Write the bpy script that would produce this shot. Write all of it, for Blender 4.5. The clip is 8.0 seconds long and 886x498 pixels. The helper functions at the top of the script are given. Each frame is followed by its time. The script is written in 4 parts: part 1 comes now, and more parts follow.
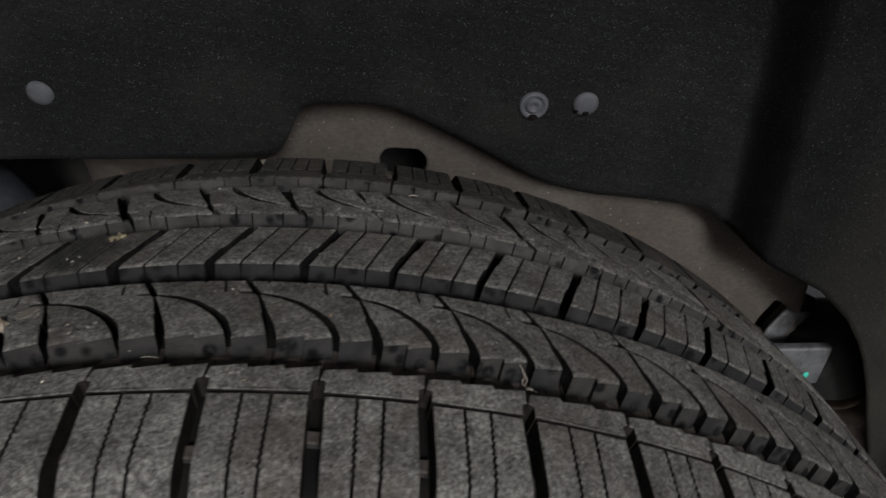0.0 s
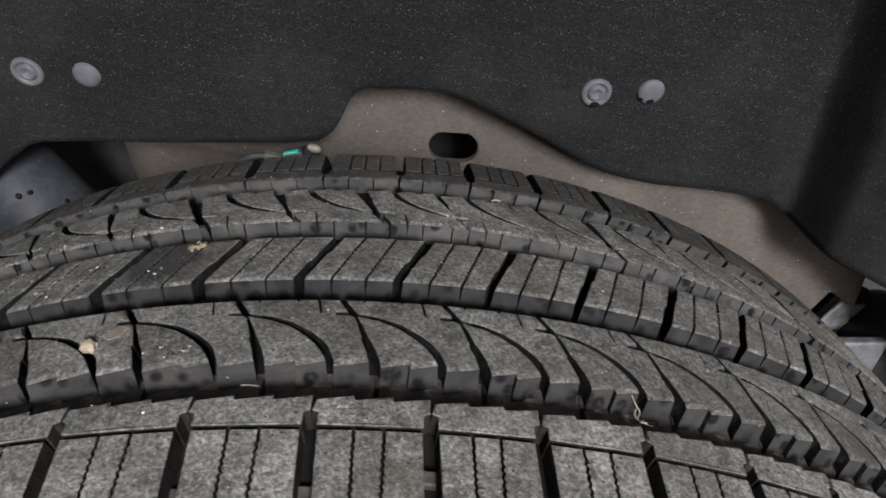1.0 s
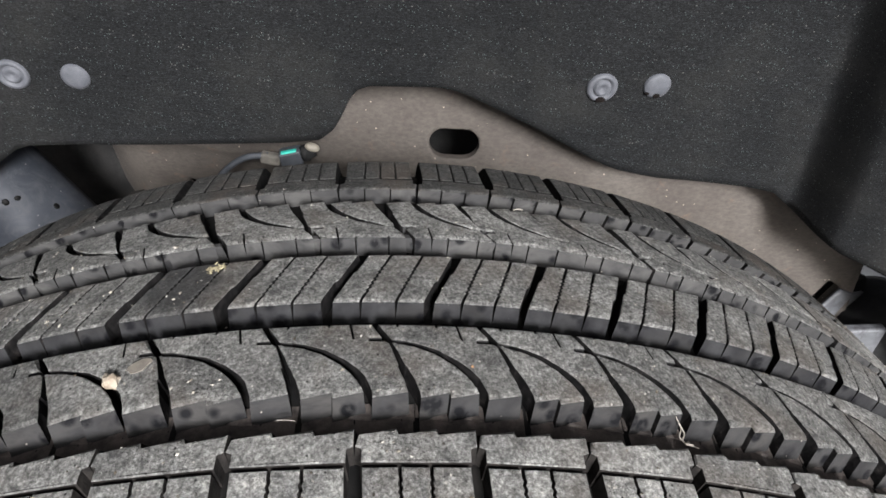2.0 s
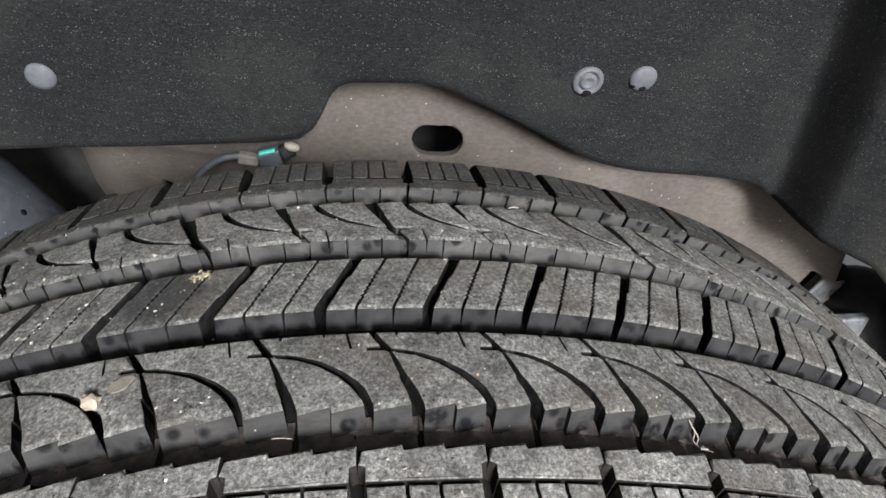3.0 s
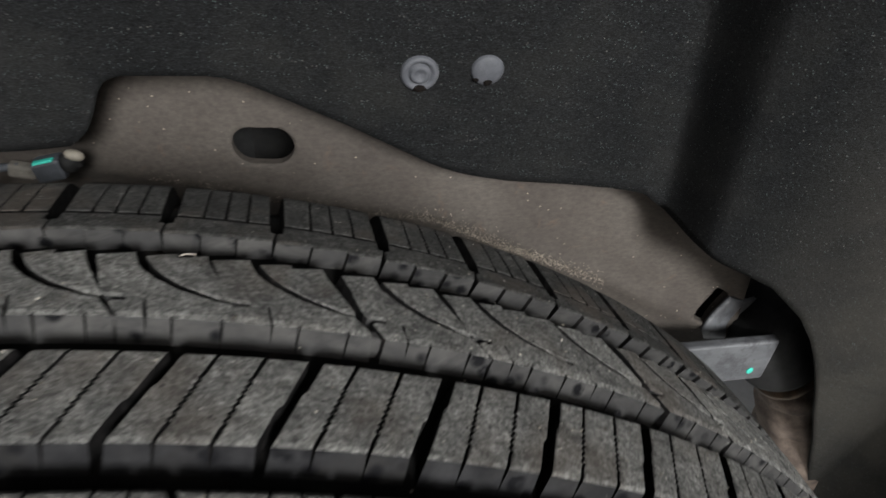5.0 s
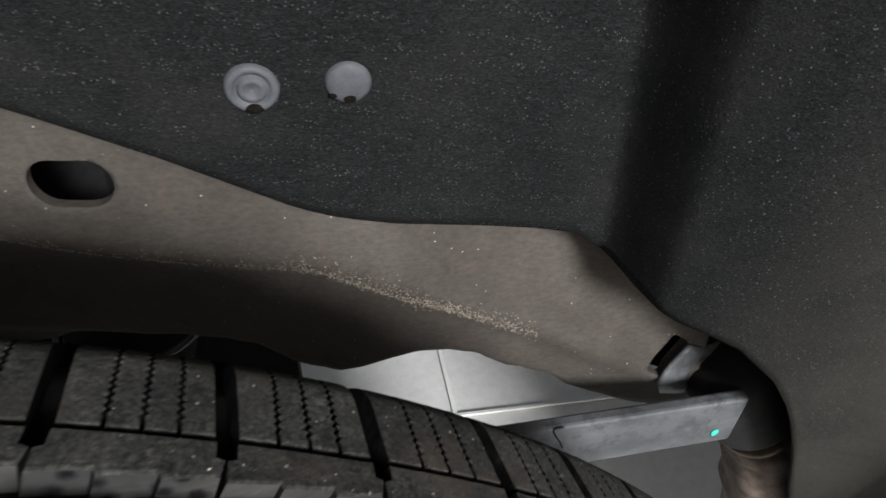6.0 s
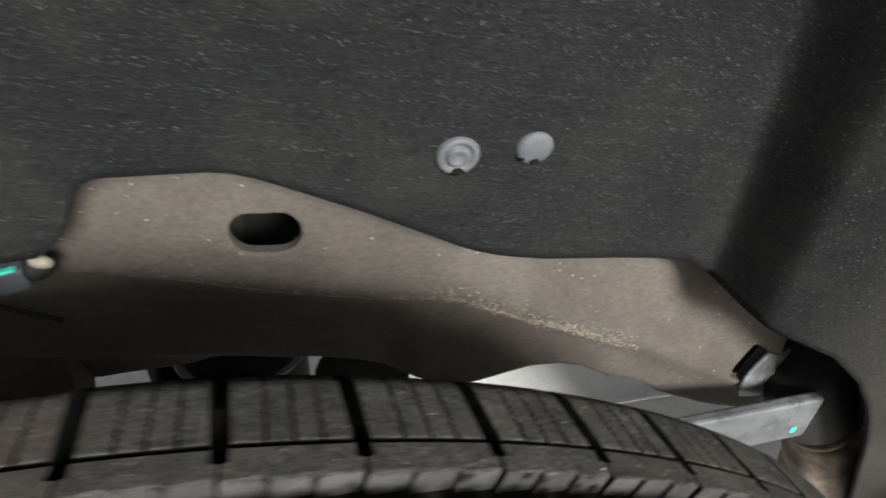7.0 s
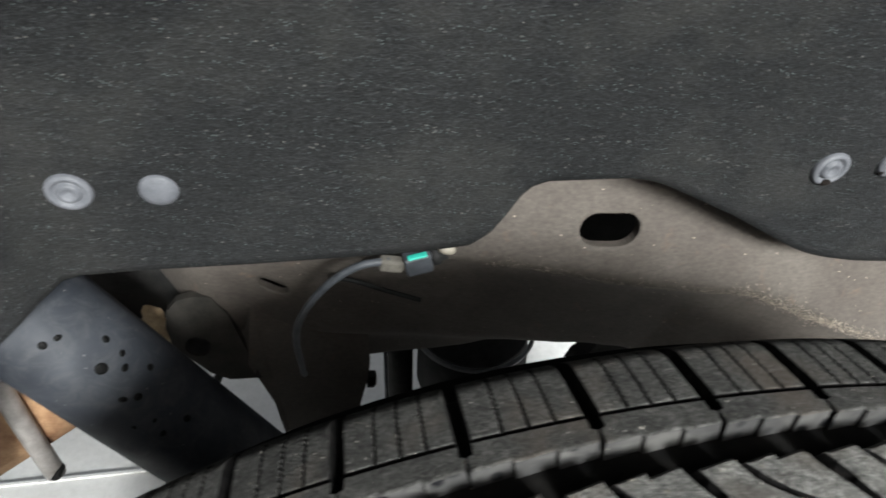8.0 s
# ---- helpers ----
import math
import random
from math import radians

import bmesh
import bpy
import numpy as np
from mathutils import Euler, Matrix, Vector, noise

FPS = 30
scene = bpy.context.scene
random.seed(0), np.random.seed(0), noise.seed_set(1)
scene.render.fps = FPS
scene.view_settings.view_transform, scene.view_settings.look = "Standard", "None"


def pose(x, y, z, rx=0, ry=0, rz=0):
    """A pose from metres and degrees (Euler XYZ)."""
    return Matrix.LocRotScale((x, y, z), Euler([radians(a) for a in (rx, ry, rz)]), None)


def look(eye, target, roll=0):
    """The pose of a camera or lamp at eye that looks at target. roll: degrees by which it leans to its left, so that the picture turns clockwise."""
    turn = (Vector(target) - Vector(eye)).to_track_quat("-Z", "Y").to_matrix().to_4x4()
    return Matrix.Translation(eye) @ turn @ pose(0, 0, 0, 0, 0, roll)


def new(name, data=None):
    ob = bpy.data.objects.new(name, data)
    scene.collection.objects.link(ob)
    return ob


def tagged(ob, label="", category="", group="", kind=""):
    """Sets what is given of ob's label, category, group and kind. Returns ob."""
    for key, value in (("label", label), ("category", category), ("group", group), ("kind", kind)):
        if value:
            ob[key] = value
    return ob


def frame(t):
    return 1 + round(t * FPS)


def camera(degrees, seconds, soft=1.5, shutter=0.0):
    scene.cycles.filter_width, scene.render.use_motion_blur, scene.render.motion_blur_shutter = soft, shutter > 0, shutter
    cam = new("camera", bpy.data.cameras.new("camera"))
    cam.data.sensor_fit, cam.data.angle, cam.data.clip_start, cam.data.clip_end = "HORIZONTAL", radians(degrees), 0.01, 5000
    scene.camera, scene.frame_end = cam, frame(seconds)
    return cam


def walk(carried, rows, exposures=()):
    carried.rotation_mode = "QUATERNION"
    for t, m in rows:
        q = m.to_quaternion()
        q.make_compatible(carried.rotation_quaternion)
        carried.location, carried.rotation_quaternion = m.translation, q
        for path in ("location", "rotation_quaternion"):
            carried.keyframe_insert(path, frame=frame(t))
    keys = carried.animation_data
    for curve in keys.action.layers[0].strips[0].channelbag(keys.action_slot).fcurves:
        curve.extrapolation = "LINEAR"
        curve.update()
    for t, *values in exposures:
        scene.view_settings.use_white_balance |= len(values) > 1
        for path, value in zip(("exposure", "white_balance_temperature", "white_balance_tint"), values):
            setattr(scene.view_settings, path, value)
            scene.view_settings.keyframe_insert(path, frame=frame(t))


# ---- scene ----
cam = camera(69.34, 8.0, soft=1.6, shutter=0.3)
# seconds, place in metres, Euler turn in degrees
ROWS = [
    (0.0, -0.0107, 0.0319, 0.9131, 57.30, -1.41, -1.84),
    (0.3, 0.0059, 0.0431, 0.9151, 56.88, -1.69, -0.76),
    (0.5, 0.0031, 0.0483, 0.9164, 56.35, -1.70, -0.44),
    (0.6, -0.0081, 0.0498, 0.9170, 56.10, -1.65, -0.41),
    (0.7, -0.0178, 0.0507, 0.9176, 55.90, -1.61, -0.40),
    (0.8, -0.0271, 0.0513, 0.9184, 55.05, -1.57, -0.41),
    (1.0, -0.0409, 0.0527, 0.9204, 54.23, -1.49, -0.51),
    (1.5, -0.0523, 0.0606, 0.9259, 53.28, -1.42, -1.28),
    (3.0, -0.0639, 0.0756, 0.9201, 52.60, -1.76, -5.00),
    (3.5, -0.0622, 0.0819, 0.9171, 52.55, -1.87, -5.65),
    (4.0, -0.0631, 0.0791, 0.9156, 52.43, -1.89, -6.19),
    (4.5, -0.0172, 0.0796, 0.9051, 52.30, -1.92, -6.67),
    (4.8, 0.0154, 0.1160, 0.8998, 51.77, -2.62, -7.58),
    (5.0, 0.0343, 0.1394, 0.8911, 52.29, -2.66, -7.59),
    (5.2, 0.0454, 0.1584, 0.8879, 51.97, -2.98, -7.98),
    (6.3, 0.1034, 0.2355, 0.8552, 52.42, -2.89, -11.64),
    (6.5, 0.0918, 0.2341, 0.8601, 52.64, -2.82, -12.19),
    (6.7, 0.0608, 0.2287, 0.8718, 52.69, -3.02, -12.41),
    (7.0, 0.0018, 0.2158, 0.8991, 52.72, -2.67, -12.49),
    (7.3, -0.0643, 0.2053, 0.9137, 52.76, -2.44, -12.21),
    (7.5, -0.1061, 0.2027, 0.9170, 52.72, -2.31, -11.42),
    (7.8, -0.1590, 0.2023, 0.9229, 52.72, -2.11, -9.89),
    (8.0, -0.1869, 0.2024, 0.9215, 52.85, -1.98, -8.64),
]
walk(cam, [(t, pose(x, y, z, rx, ry, rz)) for t, x, y, z, rx, ry, rz in ROWS],
     exposures=[(0.0, -0.9, 6700, 12), (0.5, -0.45, 6700, 12), (1.0, 0.42, 6600, 13), (1.5, 0.95, 6500, 13), (3.0, 1.2, 6500, 11), (4.5, 1.18, 6500, 10), (5.0, 0.17, 6600, 10), (6.5, 0.66, 6550, 10), (7.0, 1.1, 6800, 8), (7.5, 1.25, 6700, 7), (8.0, 1.35, 6550, 7)])

# ---- light: an overcast sky, open on the outer side of the wheel arch ----
world = bpy.data.worlds.new("overcast_sky")
scene.world = world
world.use_nodes = True
wn, wl = world.node_tree.nodes, world.node_tree.links
sky = wn.new("ShaderNodeTexSky")
sky.sky_type, sky.sun_disc = "NISHITA", False
sky.sun_elevation, sky.sun_rotation = radians(26.5), radians(168)
sky.air_density, sky.dust_density, sky.ozone_density = 1.0, 4.0, 1.0
grey = wn.new("ShaderNodeHueSaturation")
grey.inputs["Saturation"].default_value = 0.25
wl.new(sky.outputs["Color"], grey.inputs["Color"])
wl.new(grey.outputs["Color"], wn["Background"].inputs["Color"])
wn["Background"].inputs["Strength"].default_value = 0.072
sun = new("sun", bpy.data.lights.new("sun", "SUN"))
sun.data.energy, sun.data.angle, sun.data.color = 4.5, radians(14), (0.97, 0.99, 1.0)
sun.matrix_world = look((0.70, -3.22, 2.43), (0, 0.2, 0.7))


# ---- materials ----
class Nodes:
    """A node material with a Principled shader and real-size object coordinates."""

    def __init__(self, name, rough=0.7, metal=0.0, spec=0.5):
        self.m = bpy.data.materials.new(name)
        self.m.use_nodes = True
        self.n, self.l = self.m.node_tree.nodes, self.m.node_tree.links
        self.bsdf = self.n["Principled BSDF"]
        self.bsdf.inputs["Roughness"].default_value = rough
        self.bsdf.inputs["Metallic"].default_value = metal
        self.bsdf.inputs["Specular IOR Level"].default_value = spec
        self.co = self.n.new("ShaderNodeTexCoord").outputs["Object"]

    def stretch(self, sx, sy, sz):
        k = self.n.new("ShaderNodeMapping")
        k.inputs["Scale"].default_value = (sx, sy, sz)
        self.l.new(self.co, k.inputs["Vector"])
        return k.outputs["Vector"]

    def noise(self, scale, detail=3.0, rough=0.55, vec=None, distort=0.0):
        k = self.n.new("ShaderNodeTexNoise")
        k.inputs["Scale"].default_value, k.inputs["Detail"].default_value = scale, detail
        k.inputs["Roughness"].default_value, k.inputs["Distortion"].default_value = rough, distort
        self.l.new(vec or self.co, k.inputs["Vector"])
        return k.outputs["Fac"]

    def cells(self, scale, vec=None):
        """Distance to the nearest of scattered points, and a random colour for each."""
        k = self.n.new("ShaderNodeTexVoronoi")
        k.inputs["Scale"].default_value = scale
        self.l.new(vec or self.co, k.inputs["Vector"])
        return k.outputs["Distance"], k.outputs["Color"]

    def ramp(self, fac, *stops):
        k = self.n.new("ShaderNodeValToRGB")
        e = k.color_ramp.elements
        while len(e) < len(stops):
            e.new(0.5)
        for q, (pos, col) in zip(e, stops):
            q.position = pos
            q.color = (*col, 1) if isinstance(col, tuple) else (col, col, col, 1)
        self.l.new(fac, k.inputs["Fac"])
        return k.outputs["Color"]

    def mix(self, fac, a, b, how="MIX"):
        k = self.n.new("ShaderNodeMix")
        k.data_type, k.blend_type = "RGBA", how
        for socket, value in ((k.inputs["Factor"], fac), (k.inputs["A"], a), (k.inputs["B"], b)):
            if isinstance(value, (int, float)):
                socket.default_value = value
            elif isinstance(value, tuple):
                socket.default_value = (*value, 1)
            else:
                self.l.new(value, socket)
        return k.outputs["Result"]

    def times(self, a, b):
        k = self.n.new("ShaderNodeMath")
        k.operation = "MULTIPLY"
        for socket, value in zip(k.inputs, (a, b)):
            if isinstance(value, (int, float)):
                socket.default_value = value
            else:
                self.l.new(value, socket)
        return k.outputs[0]

    def random(self):
        return self.n.new("ShaderNodeObjectInfo").outputs["Random"]

    def colour(self, c):
        if isinstance(c, tuple):
            self.bsdf.inputs["Base Color"].default_value = (*c, 1)
        else:
            self.l.new(c, self.bsdf.inputs["Base Color"])

    def rough(self, r):
        self.l.new(r, self.bsdf.inputs["Roughness"])

    def bump(self, *layers):
        last = None
        for height, strength, depth in layers:
            k = self.n.new("ShaderNodeBump")
            k.inputs["Strength"].default_value, k.inputs["Distance"].default_value = strength, depth
            self.l.new(height, k.inputs["Height"])
            if last:
                self.l.new(last, k.inputs["Normal"])
            last = k.outputs["Normal"]
        self.l.new(last, self.bsdf.inputs["Normal"])


def specks(k, scale, size, share, vec=None):
    """A mask of small scattered grains: size as a part of the cell, share of the cells that hold one."""
    dist, rnd = k.cells(scale, vec)
    spot = k.ramp(dist, (size * 0.6, 1.0), (size, 0.0))
    keep = k.ramp(rnd, (1 - share - 0.01, 0.0), (1 - share, 1.0))
    return k.times(spot, keep)


def mat_tread(name="worn_tread_rubber", tone=1.0, stain=None):
    """Rubber worn matt by the road, with grey-brown dust and pale grit; the second argument scales its colour, to put
    light or shade into a rib.
    """
    k = Nodes(name, 0.85, spec=0.25)
    blotch = k.ramp(k.noise(70, 5, 0.65), (0.32, (0.122, 0.121, 0.116)), (0.50, (0.188, 0.186, 0.176)), (0.70, (0.258, 0.254, 0.239)))
    own = k.ramp(k.random(), (0.0, 0.84 * tone), (1.0, 1.18 * tone))
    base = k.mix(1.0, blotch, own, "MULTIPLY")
    grain = k.ramp(k.noise(1000, 5, 0.75), (0.36, 0.60), (0.5, 0.98), (0.64, 1.45))
    base = k.mix(1.0, base, grain, "MULTIPLY")
    base = k.mix(1.0, base, k.ramp(k.noise(2200, 4, 0.8), (0.36, 0.70), (0.5, 1.0), (0.64, 1.35)), "MULTIPLY")
    base = k.mix(1.0, base, k.ramp(k.noise(260, 4, 0.7, None, 0.5), (0.36, 0.70), (0.5, 1.0), (0.64, 1.22)), "MULTIPLY")
    base = k.mix(1.0, base, k.ramp(k.noise(700, 3, 0.7), (0.38, 0.62), (0.5, 1.0), (0.62, 1.40)), "MULTIPLY")
    brown = k.ramp(k.noise(34, 3), (0.52, 0.0), (0.68, 0.5))
    base = k.mix(brown, base, (0.115, 0.092, 0.074))
    dark = k.ramp(k.noise(150, 4, 0.65, None, 0.8), (0.58, 0.0), (0.70, 0.7))
    base = k.mix(dark, base, (0.040, 0.040, 0.040))
    pits = specks(k, 640, 0.30, 0.14)
    base = k.mix(pits, base, (0.022, 0.022, 0.022))
    scuff = k.ramp(k.noise(420, 3, 0.6, k.stretch(0.35, 1.6, 1), 0.5), (0.66, 0.0), (0.72, 0.5))
    base = k.mix(scuff, base, (0.26, 0.25, 0.235))
    if stain:
        far = k.n.new("ShaderNodeVectorMath")
        far.operation = "DISTANCE"
        far.inputs[1].default_value = stain
        k.l.new(k.co, far.inputs[0])
        edge = k.mix(0.35, k.ramp(far.outputs["Value"], (0.0, 0.0), (0.026, 1.0)), k.noise(160, 4, 0.65))
        base = k.mix(k.ramp(edge, (0.42, 0.8), (0.62, 0.0)), base, (0.030, 0.030, 0.031))
    base = k.mix(specks(k, 360, 0.15, 0.22), base, (0.56, 0.53, 0.48))
    base = k.mix(specks(k, 680, 0.24, 0.10), base, (0.40, 0.385, 0.35))
    base = k.mix(specks(k, 130, 0.085, 0.10), base, (0.60, 0.57, 0.52))
    k.colour(base)
    k.bump((k.noise(300, 5, 0.7), 1.0, 0.0024), (k.noise(1300, 4, 0.8), 1.0, 0.0018))
    return k.m


def mat_groove(name="groove_rubber", dust=(0.020, 0.0193, 0.0185), least=0.0):
    """Rubber of the groove walls, which the road does not touch: darker, smoother, with mould bands and mud."""
    k = Nodes(name, 0.8, spec=0.10)
    base = k.ramp(k.noise(90, 4, 0.6), (0.35, (0.012, 0.012, 0.013)), (0.65, (0.028, 0.028, 0.029)))
    smear = k.ramp(k.noise(45, 4, 0.65, k.stretch(1, 1, 2), 0.6), (0.46, least), (0.66, 0.85))
    base = k.mix(smear, base, dust)
    stain = k.mix(1.0, specks(k, 170, 0.48, 0.62), k.ramp(k.noise(330, 3, 0.6), (0.36, 0.35), (0.5, 1.0)), "MULTIPLY")
    base = k.mix(stain, base, (0.005, 0.005, 0.006))
    base = k.mix(specks(k, 420, 0.15, 0.10), base, (0.26, 0.24, 0.21))
    k.colour(base)
    k.rough(k.ramp(k.noise(110), (0.35, 0.62), (0.65, 0.9)))
    k.bump((k.noise(220, 3), 0.35, 0.0008))
    return k.m


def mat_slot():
    """Cross grooves and sipes: the shade of the deep cuts painted near-black, with a little brown dirt."""
    k = Nodes("slot_shade", 0.95, spec=0.08)
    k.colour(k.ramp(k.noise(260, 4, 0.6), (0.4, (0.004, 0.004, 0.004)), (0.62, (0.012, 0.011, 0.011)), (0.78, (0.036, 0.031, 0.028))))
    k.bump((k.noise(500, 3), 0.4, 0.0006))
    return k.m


def mat_carcass():
    """Groove floor and sidewall: black rubber with brown road dirt."""
    k = Nodes("carcass_rubber", 0.9, spec=0.15)
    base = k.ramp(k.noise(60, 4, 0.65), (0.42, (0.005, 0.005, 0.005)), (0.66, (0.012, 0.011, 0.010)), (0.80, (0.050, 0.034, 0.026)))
    base = k.mix(specks(k, 380, 0.17, 0.10), base, (0.24, 0.21, 0.18))
    k.colour(base)
    k.bump((k.noise(240, 4), 0.4, 0.0008))
    return k.m


def mat_felt():
    """Needled dark felt with short pale fibres and sand grains."""
    k = Nodes("dark_felt", 0.95, spec=0.15)
    base = k.ramp(k.noise(9, 4, 0.6), (0.3, (0.0080, 0.0084, 0.0090)), (0.7, (0.0122, 0.0126, 0.0132)))
    fibre = k.noise(520, 3, 0.75, k.stretch(0.45, 1, 1.4), 1.2)
    base = k.mix(1.0, base, k.ramp(fibre, (0.30, 0.45), (0.55, 1.0), (0.78, 2.0)), "MULTIPLY")
    fuzz = k.noise(1500, 2, 0.7, k.stretch(0.5, 1, 1))
    base = k.mix(1.0, base, k.ramp(fuzz, (0.35, 0.6), (0.7, 1.5)), "MULTIPLY")
    dust = k.ramp(k.noise(14, 4, 0.65), (0.48, 0.0), (0.72, 0.5))
    base = k.mix(dust, base, (0.023, 0.0226, 0.0212))
    # road dust thrown onto the front bulge by the wheel, in soft brown clouds
    axes = k.n.new("ShaderNodeSeparateXYZ")
    k.l.new(k.co, axes.inputs[0])
    thrown = k.times(k.ramp(axes.outputs["X"], (0.27, 0.0), (0.36, 1.0)), k.ramp(k.noise(11, 4, 0.6, None, 0.6), (0.34, 0.35), (0.62, 1.0)))
    base = k.mix(thrown, base, (0.030, 0.0282, 0.0245))
    base = k.mix(1.0, base, k.ramp(fuzz, (0.35, 0.75), (0.7, 1.3)), "MULTIPLY")
    patch = k.ramp(k.noise(45, 3, 0.6), (0.44, 0.3), (0.60, 1.0))
    base = k.mix(k.times(patch, specks(k, 380, 0.22, 0.24)), base, (0.085, 0.083, 0.079))
    base = k.mix(k.times(patch, specks(k, 340, 0.12, 0.24)), base, (0.14, 0.136, 0.127))
    base = k.mix(specks(k, 210, 0.06, 0.10), base, (0.20, 0.19, 0.175))
    base = k.mix(specks(k, 620, 0.24, 0.34), base, (0.062, 0.075, 0.074))
    k.colour(base)
    k.bump((k.noise(60, 3), 0.25, 0.002), (fibre, 0.6, 0.0012), (fuzz, 0.5, 0.0006))
    return k.m


def mat_frame_steel():
    """Painted chassis steel under a coat of dry brown road dust."""
    k = Nodes("dusty_chassis_steel", 0.8, spec=0.3)
    base = k.ramp(k.noise(14, 4, 0.6), (0.3, (0.044, 0.037, 0.032)), (0.55, (0.066, 0.057, 0.049)), (0.75, (0.088, 0.078, 0.068)))
    base = k.mix(1.0, base, k.ramp(k.noise(420, 4, 0.7, k.stretch(0.5, 1, 1)), (0.3, 0.75), (0.7, 1.2)), "MULTIPLY")
    rust = k.ramp(k.noise(60, 4, 0.65, None, 0.8), (0.62, 0.0), (0.74, 0.6))
    base = k.mix(rust, base, (0.095, 0.064, 0.046))
    base = k.mix(specks(k, 300, 0.18, 0.15), base, (0.34, 0.29, 0.23))
    base = k.mix(specks(k, 140, 0.12, 0.12), base, (0.06, 0.05, 0.045))
    k.colour(base)
    k.bump((k.noise(90, 4), 0.3, 0.001), (k.noise(700, 3, 0.7), 0.4, 0.0004))
    return k.m


def mat_crust():
    k = Nodes("dried_mud", 0.95, spec=0.1)
    k.colour(k.ramp(k.noise(300, 3), (0.35, (0.165, 0.140, 0.115)), (0.65, (0.30, 0.26, 0.215))))
    k.bump((k.noise(500, 3), 0.6, 0.001))
    return k.m


def mat_plain(name, low, high, rough=0.6, scale=60, metal=0.0, depth=0.0005, spec=0.5):
    """A plain surface that varies a little between two colours, with fine grain."""
    k = Nodes(name, rough, metal, spec)
    base = k.ramp(k.noise(scale, 4, 0.6), (0.3, low), (0.7, high))
    base = k.mix(1.0, base, k.ramp(k.noise(scale * 12, 3, 0.7), (0.3, 0.85), (0.7, 1.15)), "MULTIPLY")
    k.colour(base)
    k.bump((k.noise(scale * 5, 3), 0.3, depth))
    return k.m


def mat_grit():
    """Grains of earth and sand, each of its own colour."""
    k = Nodes("road_grit", 0.9, spec=0.2)
    own = k.n.new("ShaderNodeNewGeometry").outputs["Random Per Island"]
    base = k.ramp(own, (0.0, (0.020, 0.018, 0.016)), (0.30, (0.10, 0.085, 0.065)), (0.62, (0.24, 0.22, 0.185)), (0.90, (0.34, 0.32, 0.28)), (1.0, (0.50, 0.48, 0.43)))
    k.colour(k.mix(1.0, base, k.ramp(k.noise(900, 3, 0.6), (0.35, 0.75), (0.65, 1.2)), "MULTIPLY"))
    return k.m


def mat_damper():
    """Blue-black enamel, dusty on top, with drops of black underseal."""
    k = Nodes("blue_black_enamel", 0.6, spec=0.3)
    base = k.ramp(k.noise(18, 4, 0.6), (0.3, (0.0085, 0.0103, 0.0140)), (0.7, (0.0230, 0.0260, 0.0330)))
    base = k.mix(k.ramp(k.noise(55, 5, 0.75, None, 1.0), (0.48, 0.0), (0.66, 0.6)), base, (0.036, 0.038, 0.042))
    base = k.mix(specks(k, 300, 0.14, 0.14), base, (0.16, 0.155, 0.15))
    k.colour(base)
    k.rough(k.ramp(k.noise(40), (0.3, 0.58), (0.7, 0.82)))
    k.bump((k.noise(150, 3), 0.15, 0.0006))
    return k.m


def mat_galvanised():
    k = Nodes("galvanised_steel", 0.5, 0.25, 0.5)
    base = k.ramp(k.noise(22, 4, 0.6, k.stretch(1, 1, 2)), (0.3, (0.066, 0.069, 0.075)), (0.7, (0.150, 0.154, 0.163)))
    base = k.mix(k.ramp(k.noise(75, 5, 0.75), (0.48, 0.0), (0.64, 0.85)), base, (0.050, 0.050, 0.054))
    k.colour(base)
    k.bump((k.noise(120, 3), 0.2, 0.0005))
    return k.m


def mat_concrete():
    k = Nodes("pale_concrete", 0.8, spec=0.3)
    base = k.ramp(k.noise(3, 5, 0.6), (0.3, (0.58, 0.58, 0.573)), (0.7, (0.67, 0.67, 0.66)))
    base = k.mix(1.0, base, k.ramp(k.noise(60, 4, 0.7), (0.3, 0.9), (0.7, 1.06)), "MULTIPLY")
    k.colour(base)
    k.bump((k.noise(80, 4), 0.2, 0.001))
    return k.m


DUSTY = mat_groove("dusty_groove_rubber", (0.070, 0.068, 0.065), 0.3)
WORN = mat_groove("scuffed_groove_rubber", (0.042, 0.040, 0.038), 0.2)
# tread rubber made lighter, for the extra skylight on the outer shoulder
OUTER = mat_tread("lightened_outer_tread_rubber", 1.35)
PACKED = mat_plain("packed_grey_dirt", (0.006, 0.0057, 0.0055), (0.026, 0.023, 0.021), 0.95, 220, depth=0.001, spec=0.1)
# tread rubber made much darker, shade of the inner shoulder put into its colour
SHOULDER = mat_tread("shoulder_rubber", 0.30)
TREAD, GROOVE, SLOT, CARCASS, FELT = mat_tread(stain=(-0.137, 0.239, 0.778)), mat_groove(), mat_slot(), mat_carcass(), mat_felt()
STEEL, CRUST, DAMPER, GALV, CONCRETE = mat_frame_steel(), mat_crust(), mat_damper(), mat_galvanised(), mat_concrete()
CLIP = mat_plain("grey_clip_plastic", (0.056, 0.059, 0.067), (0.084, 0.087, 0.097), 0.6, 120, spec=0.3)
LEAF = mat_plain("dry_leaf", (0.115, 0.103, 0.088), (0.17, 0.152, 0.13), 0.85, 300, spec=0.2)
MUDDY = mat_plain("muddy_ledge_rubber", (0.030, 0.027, 0.0255), (0.105, 0.088, 0.079), 0.8, 190, depth=0.001, spec=0.2)
BLACK = mat_plain("black_rubber", (0.006, 0.006, 0.006), (0.018, 0.018, 0.018), 0.7, 80, spec=0.2)
# dirt on the clips, and the painted darkness inside the rail's slit
DIRT_AND_DARK = mat_plain("clogged_dirt_and_slit_dark", (0.003, 0.0025, 0.0025), (0.009, 0.007, 0.006), 0.95, 300, spec=0.1)
